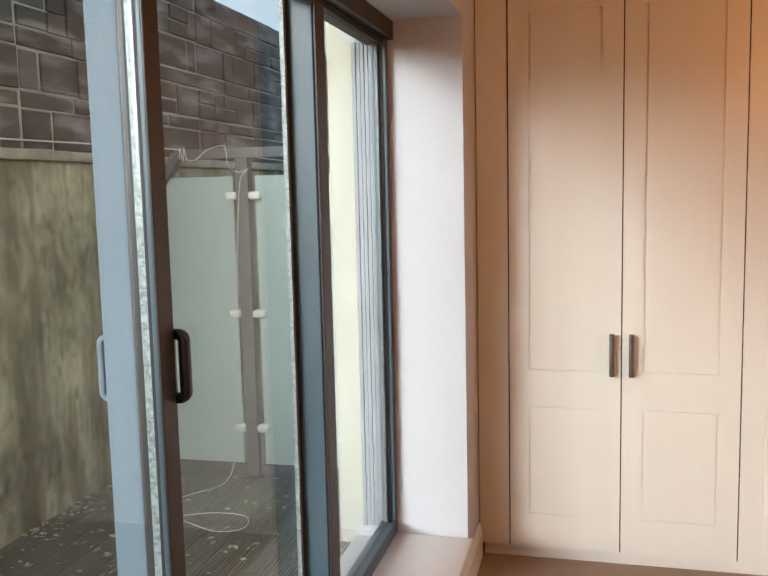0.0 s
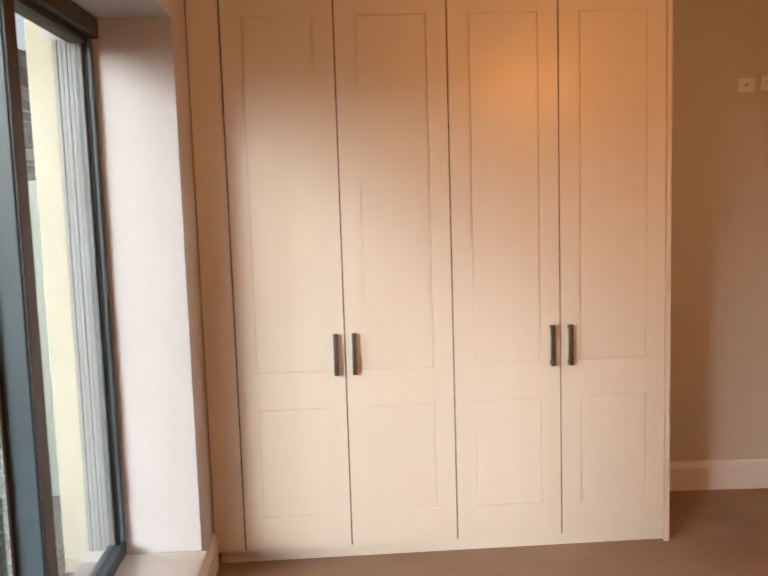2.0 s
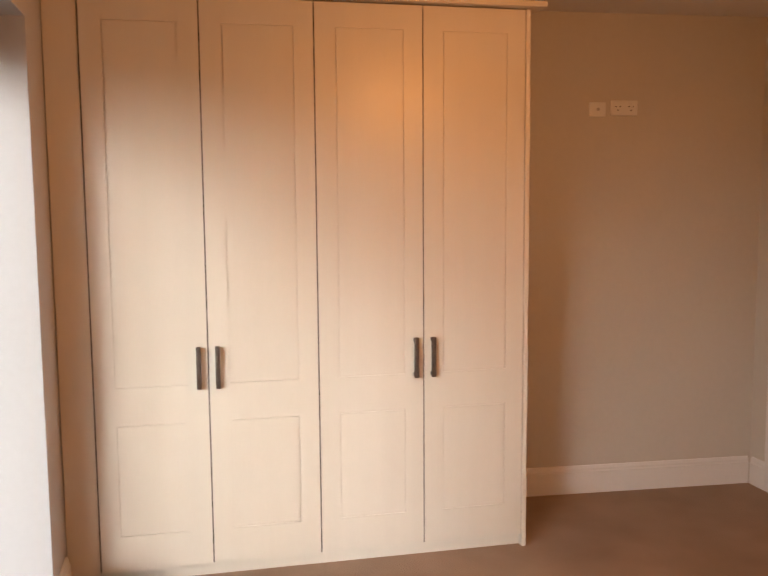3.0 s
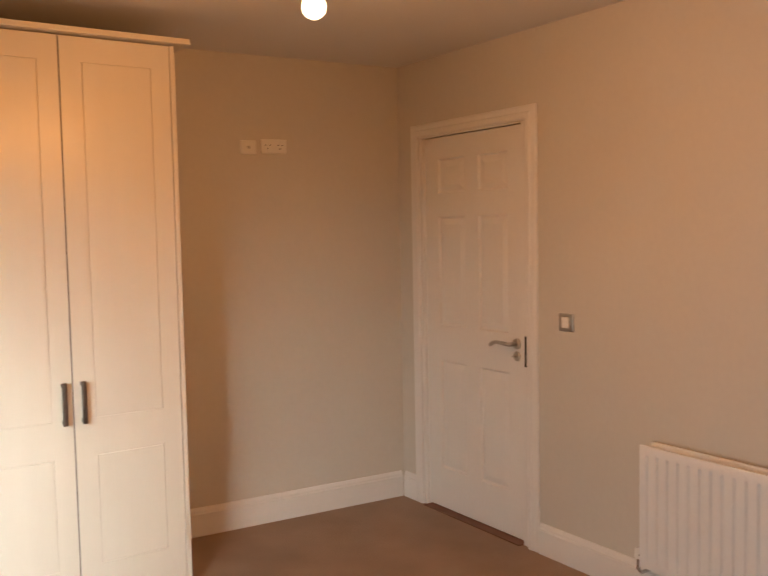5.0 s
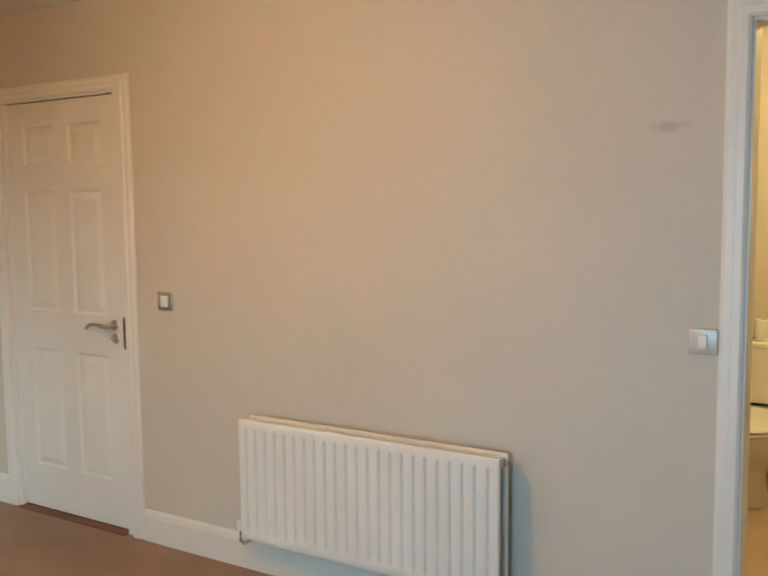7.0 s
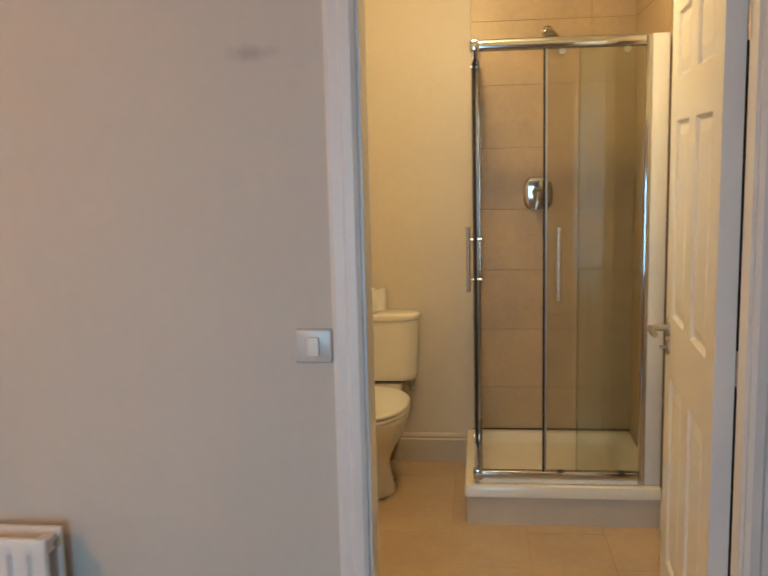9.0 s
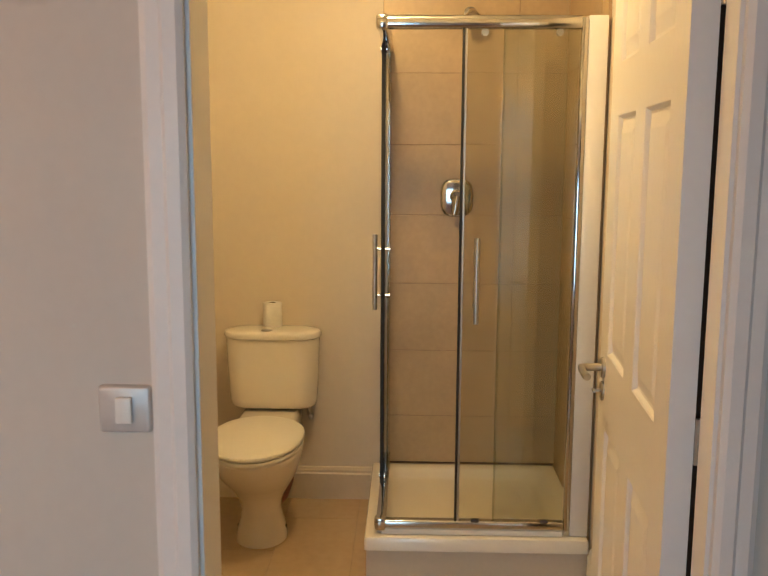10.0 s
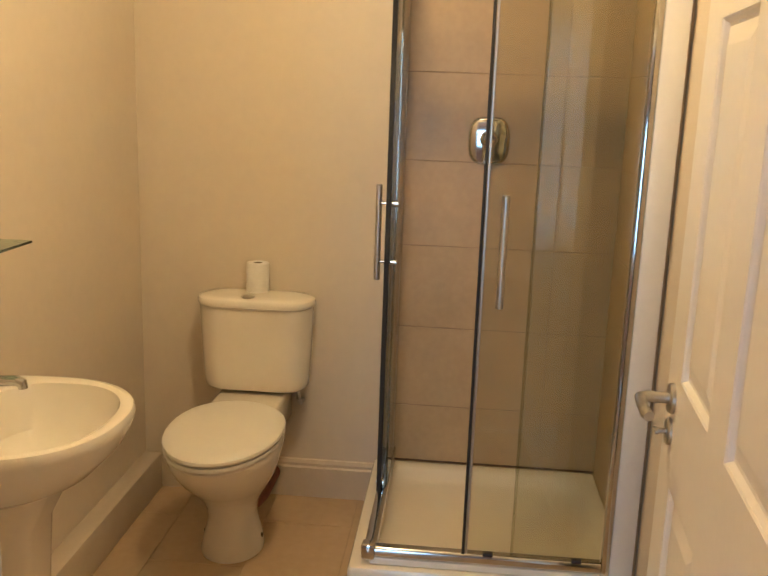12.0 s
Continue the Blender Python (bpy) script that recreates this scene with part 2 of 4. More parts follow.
def frosted():
    m = bpy.data.materials.new("frosted_glass")
    m.use_nodes = True
    n, link = m.node_tree.nodes, m.node_tree.links.new
    b = n["Principled BSDF"]
    b.inputs["Base Color"].default_value = (0.66, 0.73, 0.69, 1)
    b.inputs["Roughness"].default_value = 0.35
    tr = n.new("ShaderNodeBsdfTranslucent")
    tr.inputs[0].default_value = (0.70, 0.78, 0.74, 1)
    mix = n.new("ShaderNodeMixShader")
    mix.inputs[0].default_value = 0.5
    link(b.outputs[0], mix.inputs[1])
    link(tr.outputs[0], mix.inputs[2])
    link(mix.outputs[0], n["Material Output"].inputs[0])
    return m


M_FROST = frosted()


# ---- mesh helpers ----
def add_box(bm, a, b, bevel=0.0, segments=2):
    lo = [min(a[i], b[i]) for i in range(3)]
    hi = [max(a[i], b[i]) for i in range(3)]
    vs = [bm.verts.new((x, y, z)) for x in (lo[0], hi[0]) for y in (lo[1], hi[1]) for z in (lo[2], hi[2])]
    quads = ((0, 1, 3, 2), (4, 6, 7, 5), (0, 4, 5, 1), (2, 3, 7, 6), (0, 2, 6, 4), (1, 5, 7, 3))
    fs = [bm.faces.new([vs[i] for i in q]) for q in quads]
    if bevel:
        es = list({e for f in fs for e in f.edges})
        bmesh.ops.bevel(bm, geom=es, offset=bevel, segments=segments, affect="EDGES", profile=0.5)
    return bm


def box(a, b, bevel=0.0, segments=2):
    return add_box(bmesh.new(), a, b, bevel, segments)


def add_loft(bm, rings, caps=True, closed=True):
    rows = [[bm.verts.new(p) for p in ring] for ring in rings]
    k = len(rows[0])
    for r0, r1 in zip(rows, rows[1:]):
        for i in range(k if closed else k - 1):
            j = (i + 1) % k
            bm.faces.new((r0[i], r0[j], r1[j], r1[i]))
    if caps:
        bm.faces.new(list(reversed(rows[0])))
        bm.faces.new(rows[-1])
    bmesh.ops.recalc_face_normals(bm, faces=bm.faces[:])
    return bm


def add_tube(bm, points, r, sides=10):
    pts = [Vector(p) for p in points]
    rings = []
    for i, p in enumerate(pts):
        d = (pts[min(i + 1, len(pts) - 1)] - pts[max(i - 1, 0)]).normalized()
        q = d.to_track_quat("Z", "Y")
        rad = r[i] if isinstance(r, (list, tuple)) else r
        rings.append([p + q @ Vector((rad * math.cos(a), rad * math.sin(a), 0))
                      for a in [2 * math.pi * k / sides for k in range(sides)]])
    return add_loft(bm, rings)


def tube(points, r, sides=10):
    return add_tube(bmesh.new(), points, r, sides)


def sweep(profile, start, along, out, length, up=(0, 0, 1)):
    """Extrudes a profile of (out, up) pairs from start along a direction."""
    along, out, up = Vector(along).normalized(), Vector(out).normalized(), Vector(up).normalized()
    rings = []
    for d in (0.0, length):
        rings.append([Vector(start) + along * d + out * p + up * q for p, q in profile])
    return add_loft(bmesh.new(), rings)


def rounded_rect(cx, cy, w, h, r, n=5):
    pts = []
    for sx, sy, a0 in ((1, 1, 0), (-1, 1, 90), (-1, -1, 180), (1, -1, 270)):
        for i in range(n + 1):
            a = radians(a0 + 90 * i / n)
            pts.append((cx + sx * (w / 2 - r) + r * math.cos(a), cy + sy * (h / 2 - r) + r * math.sin(a)))
    return pts


def finish(name, bm, mat, smooth=False):
    bmesh.ops.recalc_face_normals(bm, faces=bm.faces[:])
    me = bpy.data.meshes.new(name)
    bm.to_mesh(me)
    bm.free()
    me.materials.append(mat)
    if smooth:
        me.shade_smooth()
        me.set_sharp_from_angle(angle=radians(38))
    return me


ORIGIN = {}


def thing(name, base, label, category, group=""):
    ob = new(name)
    ob.location = base
    ob.empty_display_size = 0.1
    ORIGIN[ob] = Vector(base)
    return tagged(ob, label, category, group)


def part(name, bm, mat, parent, label="", smooth=False):
    """One mesh under a thing or a part, given in the place's coordinates."""
    org = ORIGIN[parent]
    bmesh.ops.translate(bm, verts=bm.verts[:], vec=-org)
    ob = new(name, finish(name, bm, mat, smooth))
    ob.parent = parent
    ORIGIN[ob] = org
    if label:
        ob["label"] = label
    return ob


def structure(name, bm, mat, label, category, smooth=False):
    ob = new(name, finish(name, bm, mat, smooth))
    ORIGIN[ob] = Vector((0, 0, 0))
    return tagged(ob, label, category, kind="structure")


def single(name, bm, mat, label, category, group="", smooth=True):
    ob = new(name, finish(name, bm, mat, smooth))
    ORIGIN[ob] = Vector((0, 0, 0))
    return tagged(ob, label, category, group)


# ---- the bedroom's shell ----
CEIL = 2.40
WX = -3.36          # inner face of the window wall
SOUTH = -5.9
WIN_Y0, WIN_Y1 = -3.95, -0.85
SILL, HEAD = 0.20, 2.12


def north_y(x):
    return -0.045 - 0.063 * x


structure("floor", box((-3.70, SOUTH - 0.1, -0.12), (0.06, 0.45, 0.0)), M_CARPET, "beige-brown short pile carpet", "floor")
structure("ceiling", box((-3.70, SOUTH - 0.1, CEIL), (0.0, 0.45, CEIL + 0.1)), M_CEIL, "matt white painted ceiling", "ceiling")
bm = bmesh.new()
add_loft(bm, [[Vector((x, y, z)) for x, y in ((0.0, north_y(0)), (-3.7, north_y(-3.7)), (-3.7, 0.44), (0.0, 0.44))]
              for z in (0.0, CEIL)])
structure("wall_north", bm, M_WALL, "warm grey painted plaster wall", "wall")
structure("wall_south", box((-3.70, SOUTH - 0.1, 0), (0.0, SOUTH, CEIL)), M_WALL, "warm grey painted plaster wall", "wall")

# window wall with its deep opening
bm = bmesh.new()
add_box(bm, (-3.80, WIN_Y1, 0), (WX, north_y(WX) - 0.004, CEIL))
add_box(bm, (-3.80, SOUTH, 0), (WX, WIN_Y0, CEIL))
add_box(bm, (-3.80, WIN_Y0, HEAD), (WX, WIN_Y1, CEIL))
add_box(bm, (-3.80, WIN_Y0, -0.1), (WX, WIN_Y1, SILL - 0.025))
structure("wall_west", bm, M_REVEAL, "white painted plaster wall with a wide window opening", "wall")
sill = box((-3.635, WIN_Y0 + 0.003, SILL - 0.022), (WX + 0.022, WIN_Y1 - 0.003, SILL), 0.008)
structure("window_sill", sill, M_WHITE, "low white painted sill board", "sill", True)

# wall with the two doors: openings go through it
D1A, D1B = -1.097, -0.215
D2A, D2B = -4.468, -3.600
TH = 0.12
bm = bmesh.new()
for a, b in ((D1B, north_y(0) + 0.3), (D2B, D1A), (SOUTH, D2A)):
    add_box(bm, (0.0, a, 0), (TH / 2, b, CEIL))
for a, b in ((D1A, D1B), (D2A, D2B)):
    add_box(bm, (0.0, a, 2.02), (TH / 2, b, CEIL))
structure("wall_east", bm, M_WALL, "warm grey painted plaster wall with two door openings", "wall")
bm = bmesh.new()
for a, b in ((D2B, -2.9), (-4.75, D2A)):
    add_box(bm, (TH / 2, a, 0), (TH, b, CEIL))
add_box(bm, (TH / 2, D2A, 2.02), (TH, D2B, CEIL))
structure("bathroom_wall_west", bm, M_BATH, "cream painted wall round the bathroom door", "wall")
structure("hall_wall", box((0.5, -1.6, 0), (0.56, 0.3, CEIL)), M_WALL, "plain wall closing the hall", "wall")

SKIRT = ((0, 0), (0.017, 0), (0.017, 0.112), (0.012, 0.118), (0.012, 0.128), (0.006, 0.140), (0, 0.143))


def skirting(name, start, end, out, mat=M_WHITE):
    d = Vector(end) - Vector(start)
    bm = sweep(SKIRT, start, d, out, d.length)
    return structure(name, bm, mat, "white gloss moulded skirting board", "baseboard")


nrm = Vector((-0.063, -1, 0)).normalized()
skirting("baseboard_north", (-1.44, north_y(-1.44), 0), (-0.018, north_y(-0.018), 0), nrm)
skirting("baseboard_east", (0, -1.146, 0), (0, -3.545, 0), (-1, 0, 0))
skirting("baseboard_corner", (0, north_y(0) - 0.02, 0), (0, -0.192, 0), (-1, 0, 0))
skirting("baseboard_east_south", (0, -4.56, 0), (0, SOUTH, 0), (-1, 0, 0))
skirting("baseboard_west", (WX, -5.85, 0), (WX, -0.56, 0), (1, 0, 0))

ARCH = ((0, 0), (0.012, 0), (0.018, 0.010), (0.018, 0.030), (0.014, 0.036), (0.014, 0.056), (0.009, 0.066), (0, 0.068))


def door_frame(name, y0, y1, top, x, out, label, deep0=0.032, deep1=0.032, rebate=0.0):
    """Architrave round an opening on the wall face x, facing out (-1 or 1), with mitred corners."""
    fr = structure(name, box((0.001, y1 - deep1, 0), (TH - 0.001, y1 - 0.002, top - 0.03)), M_WHITE, label, "door frame")
    lin = [box((0.001, y0 + 0.002, 0), (TH - 0.001 - rebate, y0 + deep0, top - 0.03)),
           box((0.001, y0 + 0.002, top - 0.03), (TH - 0.001, y1 - 0.002, top - 0.001))]
    for b in lin:
        part("lining", b, M_WHITE, fr)
    for xx, oo in ((0.0, -1), (TH, 1)):
        bm = bmesh.new()
        rings = []
        corners = (((y1 - 0.025), 0.0, 1, 0), ((y1 - 0.025), top - 0.022, 1, 1), ((y0 + 0.025), top - 0.022, -1, 1), ((y0 + 0.025), 0.0, -1, 0))
        for yy, zz, sy, sz in corners[:3] if rebate and oo > 0 else corners:
            rings.append([Vector((xx + oo * p, yy + sy * q, zz + sz * q)) for p, q in ARCH])
        add_loft(bm, rings)
        part("architrave", bm, M_WHITE, fr)
    return fr


frame_1 = door_frame("door_frame_1", D1A, D1B, 2.02, 0, -1, "white gloss moulded frame round the bedroom door", 0.068, 0.048)
door_frame("door_frame_2", D2A, D2B, 2.02, 0, -1, "white gloss moulded frame round the bathroom door", rebate=0.06)


# ---- six-panel doors ----
def panel_door(name, m, label, width=0.762, height=1.973, thick=0.044):
    """Local axes: x from the hinge edge, y into the leaf from its front face, z up."""
    root = thing(name, m.translation, label, "door")

    def put(nm, bm, mat, parent, lab="", smooth=False):
        bmesh.ops.transform(bm, matrix=m, verts=bm.verts[:])
        return part(nm, bm, mat, parent, lab, smooth)

    st, rec = 0.110, 0.012
    cols = ((st, width / 2 - 0.052), (width / 2 + 0.052, width - st))
    rows = ((0.215, 0.800), (0.985, 1.560), (1.680, 1.862))
    bm = box((0, rec, 0), (width, thick - rec, height))
    for y0, y1 in ((0, rec), (thick - rec, thick)):
        for a, b in ((0, cols[0][0]), (cols[0][1], cols[1][0]), (cols[1][1], width)):
            add_box(bm, (a, y0, 0), (b, y1, height))
        for c0, c1 in cols:
            for a, b in ((0, rows[0][0]), (rows[0][1], rows[1][0]), (rows[1][1], rows[2][0]), (rows[2][1], height)):
                add_box(bm, (c0, y0, a), (c1, y1, b))
    slab = put("leaf", bm, M_WHITE, root)
    for c0, c1 in cols:
        for a, b in rows:
            for face, sgn in ((rec, -1), (thick - rec, 1)):
                bm = bmesh.new()
                rings = []
                for ins, rise in ((0.0, 0.0115), (0.003, 0.0095), (0.008, 0.002), (0.013, 0.0012), (0.042, 0.0095), (0.046, 0.0098)):
                    y = face + sgn * rise
                    rings.append([Vector(p) for p in ((c0 + ins, y, a + ins), (c1 - ins, y, a + ins), (c1 - ins, y, b - ins), (c0 + ins, y, b - ins))])
                rings.insert(0, [Vector((p.x, face, p.z)) for p in rings[0]])
                put("panel", add_loft(bm, rings), M_WHITE, slab)
    return root, put, slab


def lever_set(put, parent, x, z, y_face, sgn, toward, sweep_down=1.0, reach=1.0):
    """Rose, sprung lever and privacy turn on one face; sgn: out of the face."""
    def disc(r, zz, d0, d1, bev=0.003):
        rings = []
        for rr, dd in ((r, d0), (r, d1 - bev), (r - bev, d1)):
            rings.append([Vector((x + rr * math.cos(a), y_face + sgn * dd, zz + rr * math.sin(a))) for a in [2 * math.pi * k / 24 for k in range(24)]])
        return add_loft(bmesh.new(), rings)
    toward *= reach
    rose = put("rose", disc(0.026, z, 0, 0.009), M_STEEL, parent, "brushed steel rose", True)
    pts = [(x, y_face + sgn * 0.008, z), (x, y_face + sgn * 0.045, z), (x + toward * 0.012, y_face + sgn * 0.056, z),
           (x + toward * 0.05, y_face + sgn * 0.058, z + 0.004 * sweep_down), (x + toward * 0.09, y_face + sgn * 0.058, z + 0.006 * sweep_down),
           (x + toward * 0.12, y_face + sgn * 0.056, z - 0.004 * sweep_down), (x + toward * 0.135, y_face + sgn * 0.053, z - 0.014 * sweep_down)]
    put("lever", tube(pts, [0.010, 0.010, 0.010, 0.0095, 0.009, 0.010, 0.009], 12), M_STEEL, parent, "curved steel lever handle", True)
    esc = put("escutcheon", disc(0.024, z - 0.06, 0, 0.007), M_STEEL, parent, "round steel privacy turn", True)
    turn = bmesh.new()
    add_tube(turn, [(x, y_face + sgn * 0.006, z - 0.06), (x, y_face + sgn * 0.022, z - 0.06)], 0.005, 10)
    add_box(turn, (x - 0.014, y_face + sgn * 0.020, z - 0.063), (x + 0.014, y_face + sgn * 0.027, z - 0.057), 0.002)
    put("thumb_turn", turn, M_STEEL, esc, "", True)


# closed bedroom door: hinge edge beside the corner, front face towards the room
m1 = Matrix.Translation((0.020, -0.264, 0.013)) @ Matrix(((0, 1, 0, 0), (-1, 0, 0, 0), (0, 0, 1, 0), (0, 0, 0, 1)))
door1, put1, slab1 = panel_door("door_1", m1, "closed white six-panel door with a steel lever")
lever_set(put1, slab1, 0.762 - 0.052, 0.945, 0.0, -1, -1)
part("keep_plate", box((-0.003, -1.0685, 0.858), (0.004, -1.0475, 1.002), 0.001), M_DARK, frame_1, "dark latch keep on the frame")
structure("door_threshold", box((-0.03, -1.028, 0.0), (0.10, -0.268, 0.006), 0.002), M_TIMBER, "red-brown timber strip under the door", "threshold")
# Dark board behind the leaf: shade in the door's gaps, put in as colour.
structure("closed_door_shade", box((0.061, -1.030, 0.0), (0.075, -0.268, 1.99)), M_DARK, "dark board standing in for shade behind the closed door", "trim")

# open bathroom door, swung into the bathroom
ang = radians(-3.0)
m2 = Matrix.Translation((0.105, -4.399, 0.012)) @ Matrix.Rotation(ang - radians(1.3), 4, "Z") @ Matrix(((1, 0, 0, 0), (0, -1, 0, 0), (0, 0, 1, 0), (0, 0, 0, 1)))
# Dark strip added past the hinge edge in place of shade.
structure("open_door_shade", box((0.123, -4.600, 0.0), (0.131, -4.450, 1.945)), M_DARK, "dark strip standing in for shade behind the open bathroom door", "trim")
door2, put2, slab2 = panel_door("door_2", m2, "open white six-panel bathroom door lit warm")
lever_set(put2, slab2, 0.762 - 0.065, 0.944, 0.0, -1, -1, 0.15, 0.72)
for z in (0.25, 1.0, 1.75):
    part("hinge", tube([(0.10, -4.449, z - 0.04), (0.10, -4.449, z + 0.04)], 0.006, 10), M_STEEL, slab2, "steel butt hinge", True)

# ---- fitted wardrobe ----
FY = -0.555
EDGES = (-3.232, -2.798, -2.361, -1.923, -1.486)
wardrobe = thing("wardrobe", (-2.36, -0.25, 0), "ivory fitted wardrobe with four tall panelled doors", "wardrobe")
part("carcass", box((EDGES[0] + 0.004, FY + 0.12, 0.055), (EDGES[4] - 0.002, 0.02, 2.270)), M_IVORY, wardrobe)
part("plinth", box((WX + 0.02, FY + 0.03, 0.0), (EDGES[4] - 0.001, FY + 0.05, 0.054)), M_IVORY, wardrobe)
part("side_panel", box((EDGES[4], FY - 0.002, 0.0), (EDGES[4] + 0.020, 0.03, 2.274), 0.0015), M_IVORY, wardrobe)
part("filler", box((WX + 0.004, FY + 0.008, 0.055), (EDGES[0] - 0.003, FY + 0.026, 2.36)), M_IVORY, wardrobe)
part("cornice", box((WX + 0.002, FY - 0.045, 2.277), (EDGES[4] + 0.075, 0.02, 2.300), 0.003), M_IVORY, wardrobe)


def wardrobe_door(x0, x1):
    """A wrapped door with a thin routed groove round an upper and a lower field."""
    z0, z1 = 0.057, 2.272
    ins, g, dep = 0.078, 0.0065, 0.005
    a, b = x0 + 0.0025, x1 - 0.0025
    xs = [a, a + ins, a + ins + g, b - ins - g, b - ins, b]
    zs = [z0, 0.198, 0.198 + g, 0.645 - g, 0.645, 0.790, 0.790 + g, 2.176 - g, 2.176, z1]
    bm = bmesh.new()

    def low(i, k):
        for k0, k1 in ((1, 3), (5, 7)):
            if (i in (1, 3) and k0 <= k <= k1) or (k in (k0, k1) and 1 <= i <= 3):
                return True
        return False
    add_box(bm, (a, FY + dep + 0.0005, z0), (b, FY + 0.022, z1))
    for i in range(5):
        for k in range(9):
            if not low(i, k):
                add_box(bm, (xs[i], FY, zs[k]), (xs[i + 1], FY + dep + 0.0005, zs[k + 1]))
    bmesh.ops.remove_doubles(bm, verts=bm.verts[:], dist=1e-5)
    return bm


def bar_handle(x, parent):
    bm = box((x - 0.0095, FY - 0.034, 0.776), (x + 0.0095, FY - 0.020, 0.944), 0.003)
    add_box(bm, (x - 0.0080, FY - 0.021, 0.780), (x + 0.0080, FY - 0.0002, 0.796), 0.002)
    add_box(bm, (x - 0.0080, FY - 0.021, 0.924), (x + 0.0080, FY - 0.0002, 0.940), 0.002)
    for k in (-0.004, 0.0, 0.004):
        add_box(bm, (x + k - 0.0008, FY - 0.0350, 0.782), (x + k + 0.0008, FY - 0.0338, 0.938))
    part("handle", bm, M_BRONZE, parent, "dark bronze bar handle", True)


# Dark strips fill the wardrobe's door gaps, where only shade falls.
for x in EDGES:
    part("door_gap_shade", box((x - 0.0024, FY + 0.005, 0.058), (x + 0.0024, FY + 0.020, 2.270)), M_DARK, wardrobe, "dark strip standing in for shade in the door gap")
for i in range(4):
    d = part("door", wardrobe_door(EDGES[i], EDGES[i + 1]), M_IVORY, wardrobe)
    bar_handle(EDGES[i + 1] - 0.037 if i % 2 == 0 else EDGES[i] + 0.036, d)


# ---- window wall: sliding door set ----
window = structure("window_1", box((-3.690, WIN_Y0, SILL + 0.003), (-3.632, WIN_Y1 - 0.002, SILL + 0.052), 0.003), M_SLATE,
                   "large dark aluminium sliding glass door and side light", "window")
part("head_frame", box((-3.735, WIN_Y0, 2.052), (-3.610, WIN_Y1 - 0.002, HEAD - 0.002), 0.004), M_BROWN, window, "dark brown head rail")
part("head_track", box((-3.700, WIN_Y0, 2.030), (-3.640, WIN_Y1 - 0.05, 2.052), 0.003), M_GASKET, window, "black upper track")
part("jamb", box((-3.672, WIN_Y1 - 0.040, SILL + 0.058), (-3.632, WIN_Y1 - 0.003, 2.052), 0.003), M_SLATE, window)
part("jamb_gasket", box((-3.660, WIN_Y1 - 0.046, SILL + 0.053), (-3.645, WIN_Y1 - 0.040, 2.052)), M_GASKET, window)
part("jamb_bead", box((-3.685, WIN_Y1 - 0.040, SILL + 0.053), (-3.673, WIN_Y1 - 0.010, 2.052), 0.003), M_PALE, window)
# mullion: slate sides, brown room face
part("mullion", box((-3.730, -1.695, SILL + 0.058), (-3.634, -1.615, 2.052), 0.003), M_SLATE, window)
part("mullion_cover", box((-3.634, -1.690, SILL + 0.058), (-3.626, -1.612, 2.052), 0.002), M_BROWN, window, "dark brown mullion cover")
part("gasket", box((-3.722, -1.705, SILL + 0.06), (-3.705, -1.695, 2.052)), M_GASKET, window)
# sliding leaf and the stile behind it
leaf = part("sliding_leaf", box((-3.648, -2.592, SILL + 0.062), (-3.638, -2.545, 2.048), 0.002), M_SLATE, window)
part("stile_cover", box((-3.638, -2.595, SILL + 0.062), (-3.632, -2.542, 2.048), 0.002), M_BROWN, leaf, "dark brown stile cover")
part("leaf_bottom_rail", box((-3.688, WIN_Y0 + 0.02, SILL + 0.062), (-3.642, -2.594, SILL + 0.130), 0.003), M_SLATE, leaf)
part("leaf_top_rail", box((-3.688, WIN_Y0 + 0.02, 1.985), (-3.642, -2.594, 2.030), 0.003), M_SLATE, leaf)
part("leaf_gasket", box((-3.655, -2.590, SILL + 0.13), (-3.648, -2.548, 2.03)), M_GASKET, leaf)
part("glazing_channel", box((-3.690, -2.563, SILL + 0.13), (-3.655, -2.548, 2.03)), M_GASKET, leaf)
part("spacer", box((-3.680, -2.572, SILL + 0.13), (-3.664, -2.5635, 1.985)), M_SPACER, leaf, "perforated silver spacer bar")
part("spacer", box((-3.718, -1.722, SILL + 0.10), (-3.706, -1.706, 2.03)), M_SPACER, window, "perforated silver spacer bar")
part("spacer", box((-3.668, WIN_Y1 - 0.062, SILL + 0.058), (-3.658, WIN_Y1 - 0.047, 2.03)), M_SPACER, window, "perforated silver spacer bar")
outer = part("outer_stile", box((-3.767, -2.560, SILL + 0.03), (-3.703, -2.475, 2.05), 0.002), M_PALE, window, "outer stile in a paler coating that carries the sky's light")
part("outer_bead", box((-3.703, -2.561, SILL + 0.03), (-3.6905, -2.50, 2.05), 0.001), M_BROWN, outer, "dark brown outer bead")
part("side_trim", box((-3.7985, WIN_Y1 - 0.008, SILL + 0.02), (-3.7675, WIN_Y1 - 0.002, 2.05), 0.001), M_CREAM, window, "cream side trim")
for i in range(5):
    part("side_rib", box((-3.7665 + i * 0.0155, WIN_Y1 - 0.012 + 0.004 * (i % 2), SILL + 0.02), (-3.7525 + i * 0.0155, WIN_Y1 - 0.002, 2.05), 0.002), M_CLAD, window, "grey ribbed side profile")


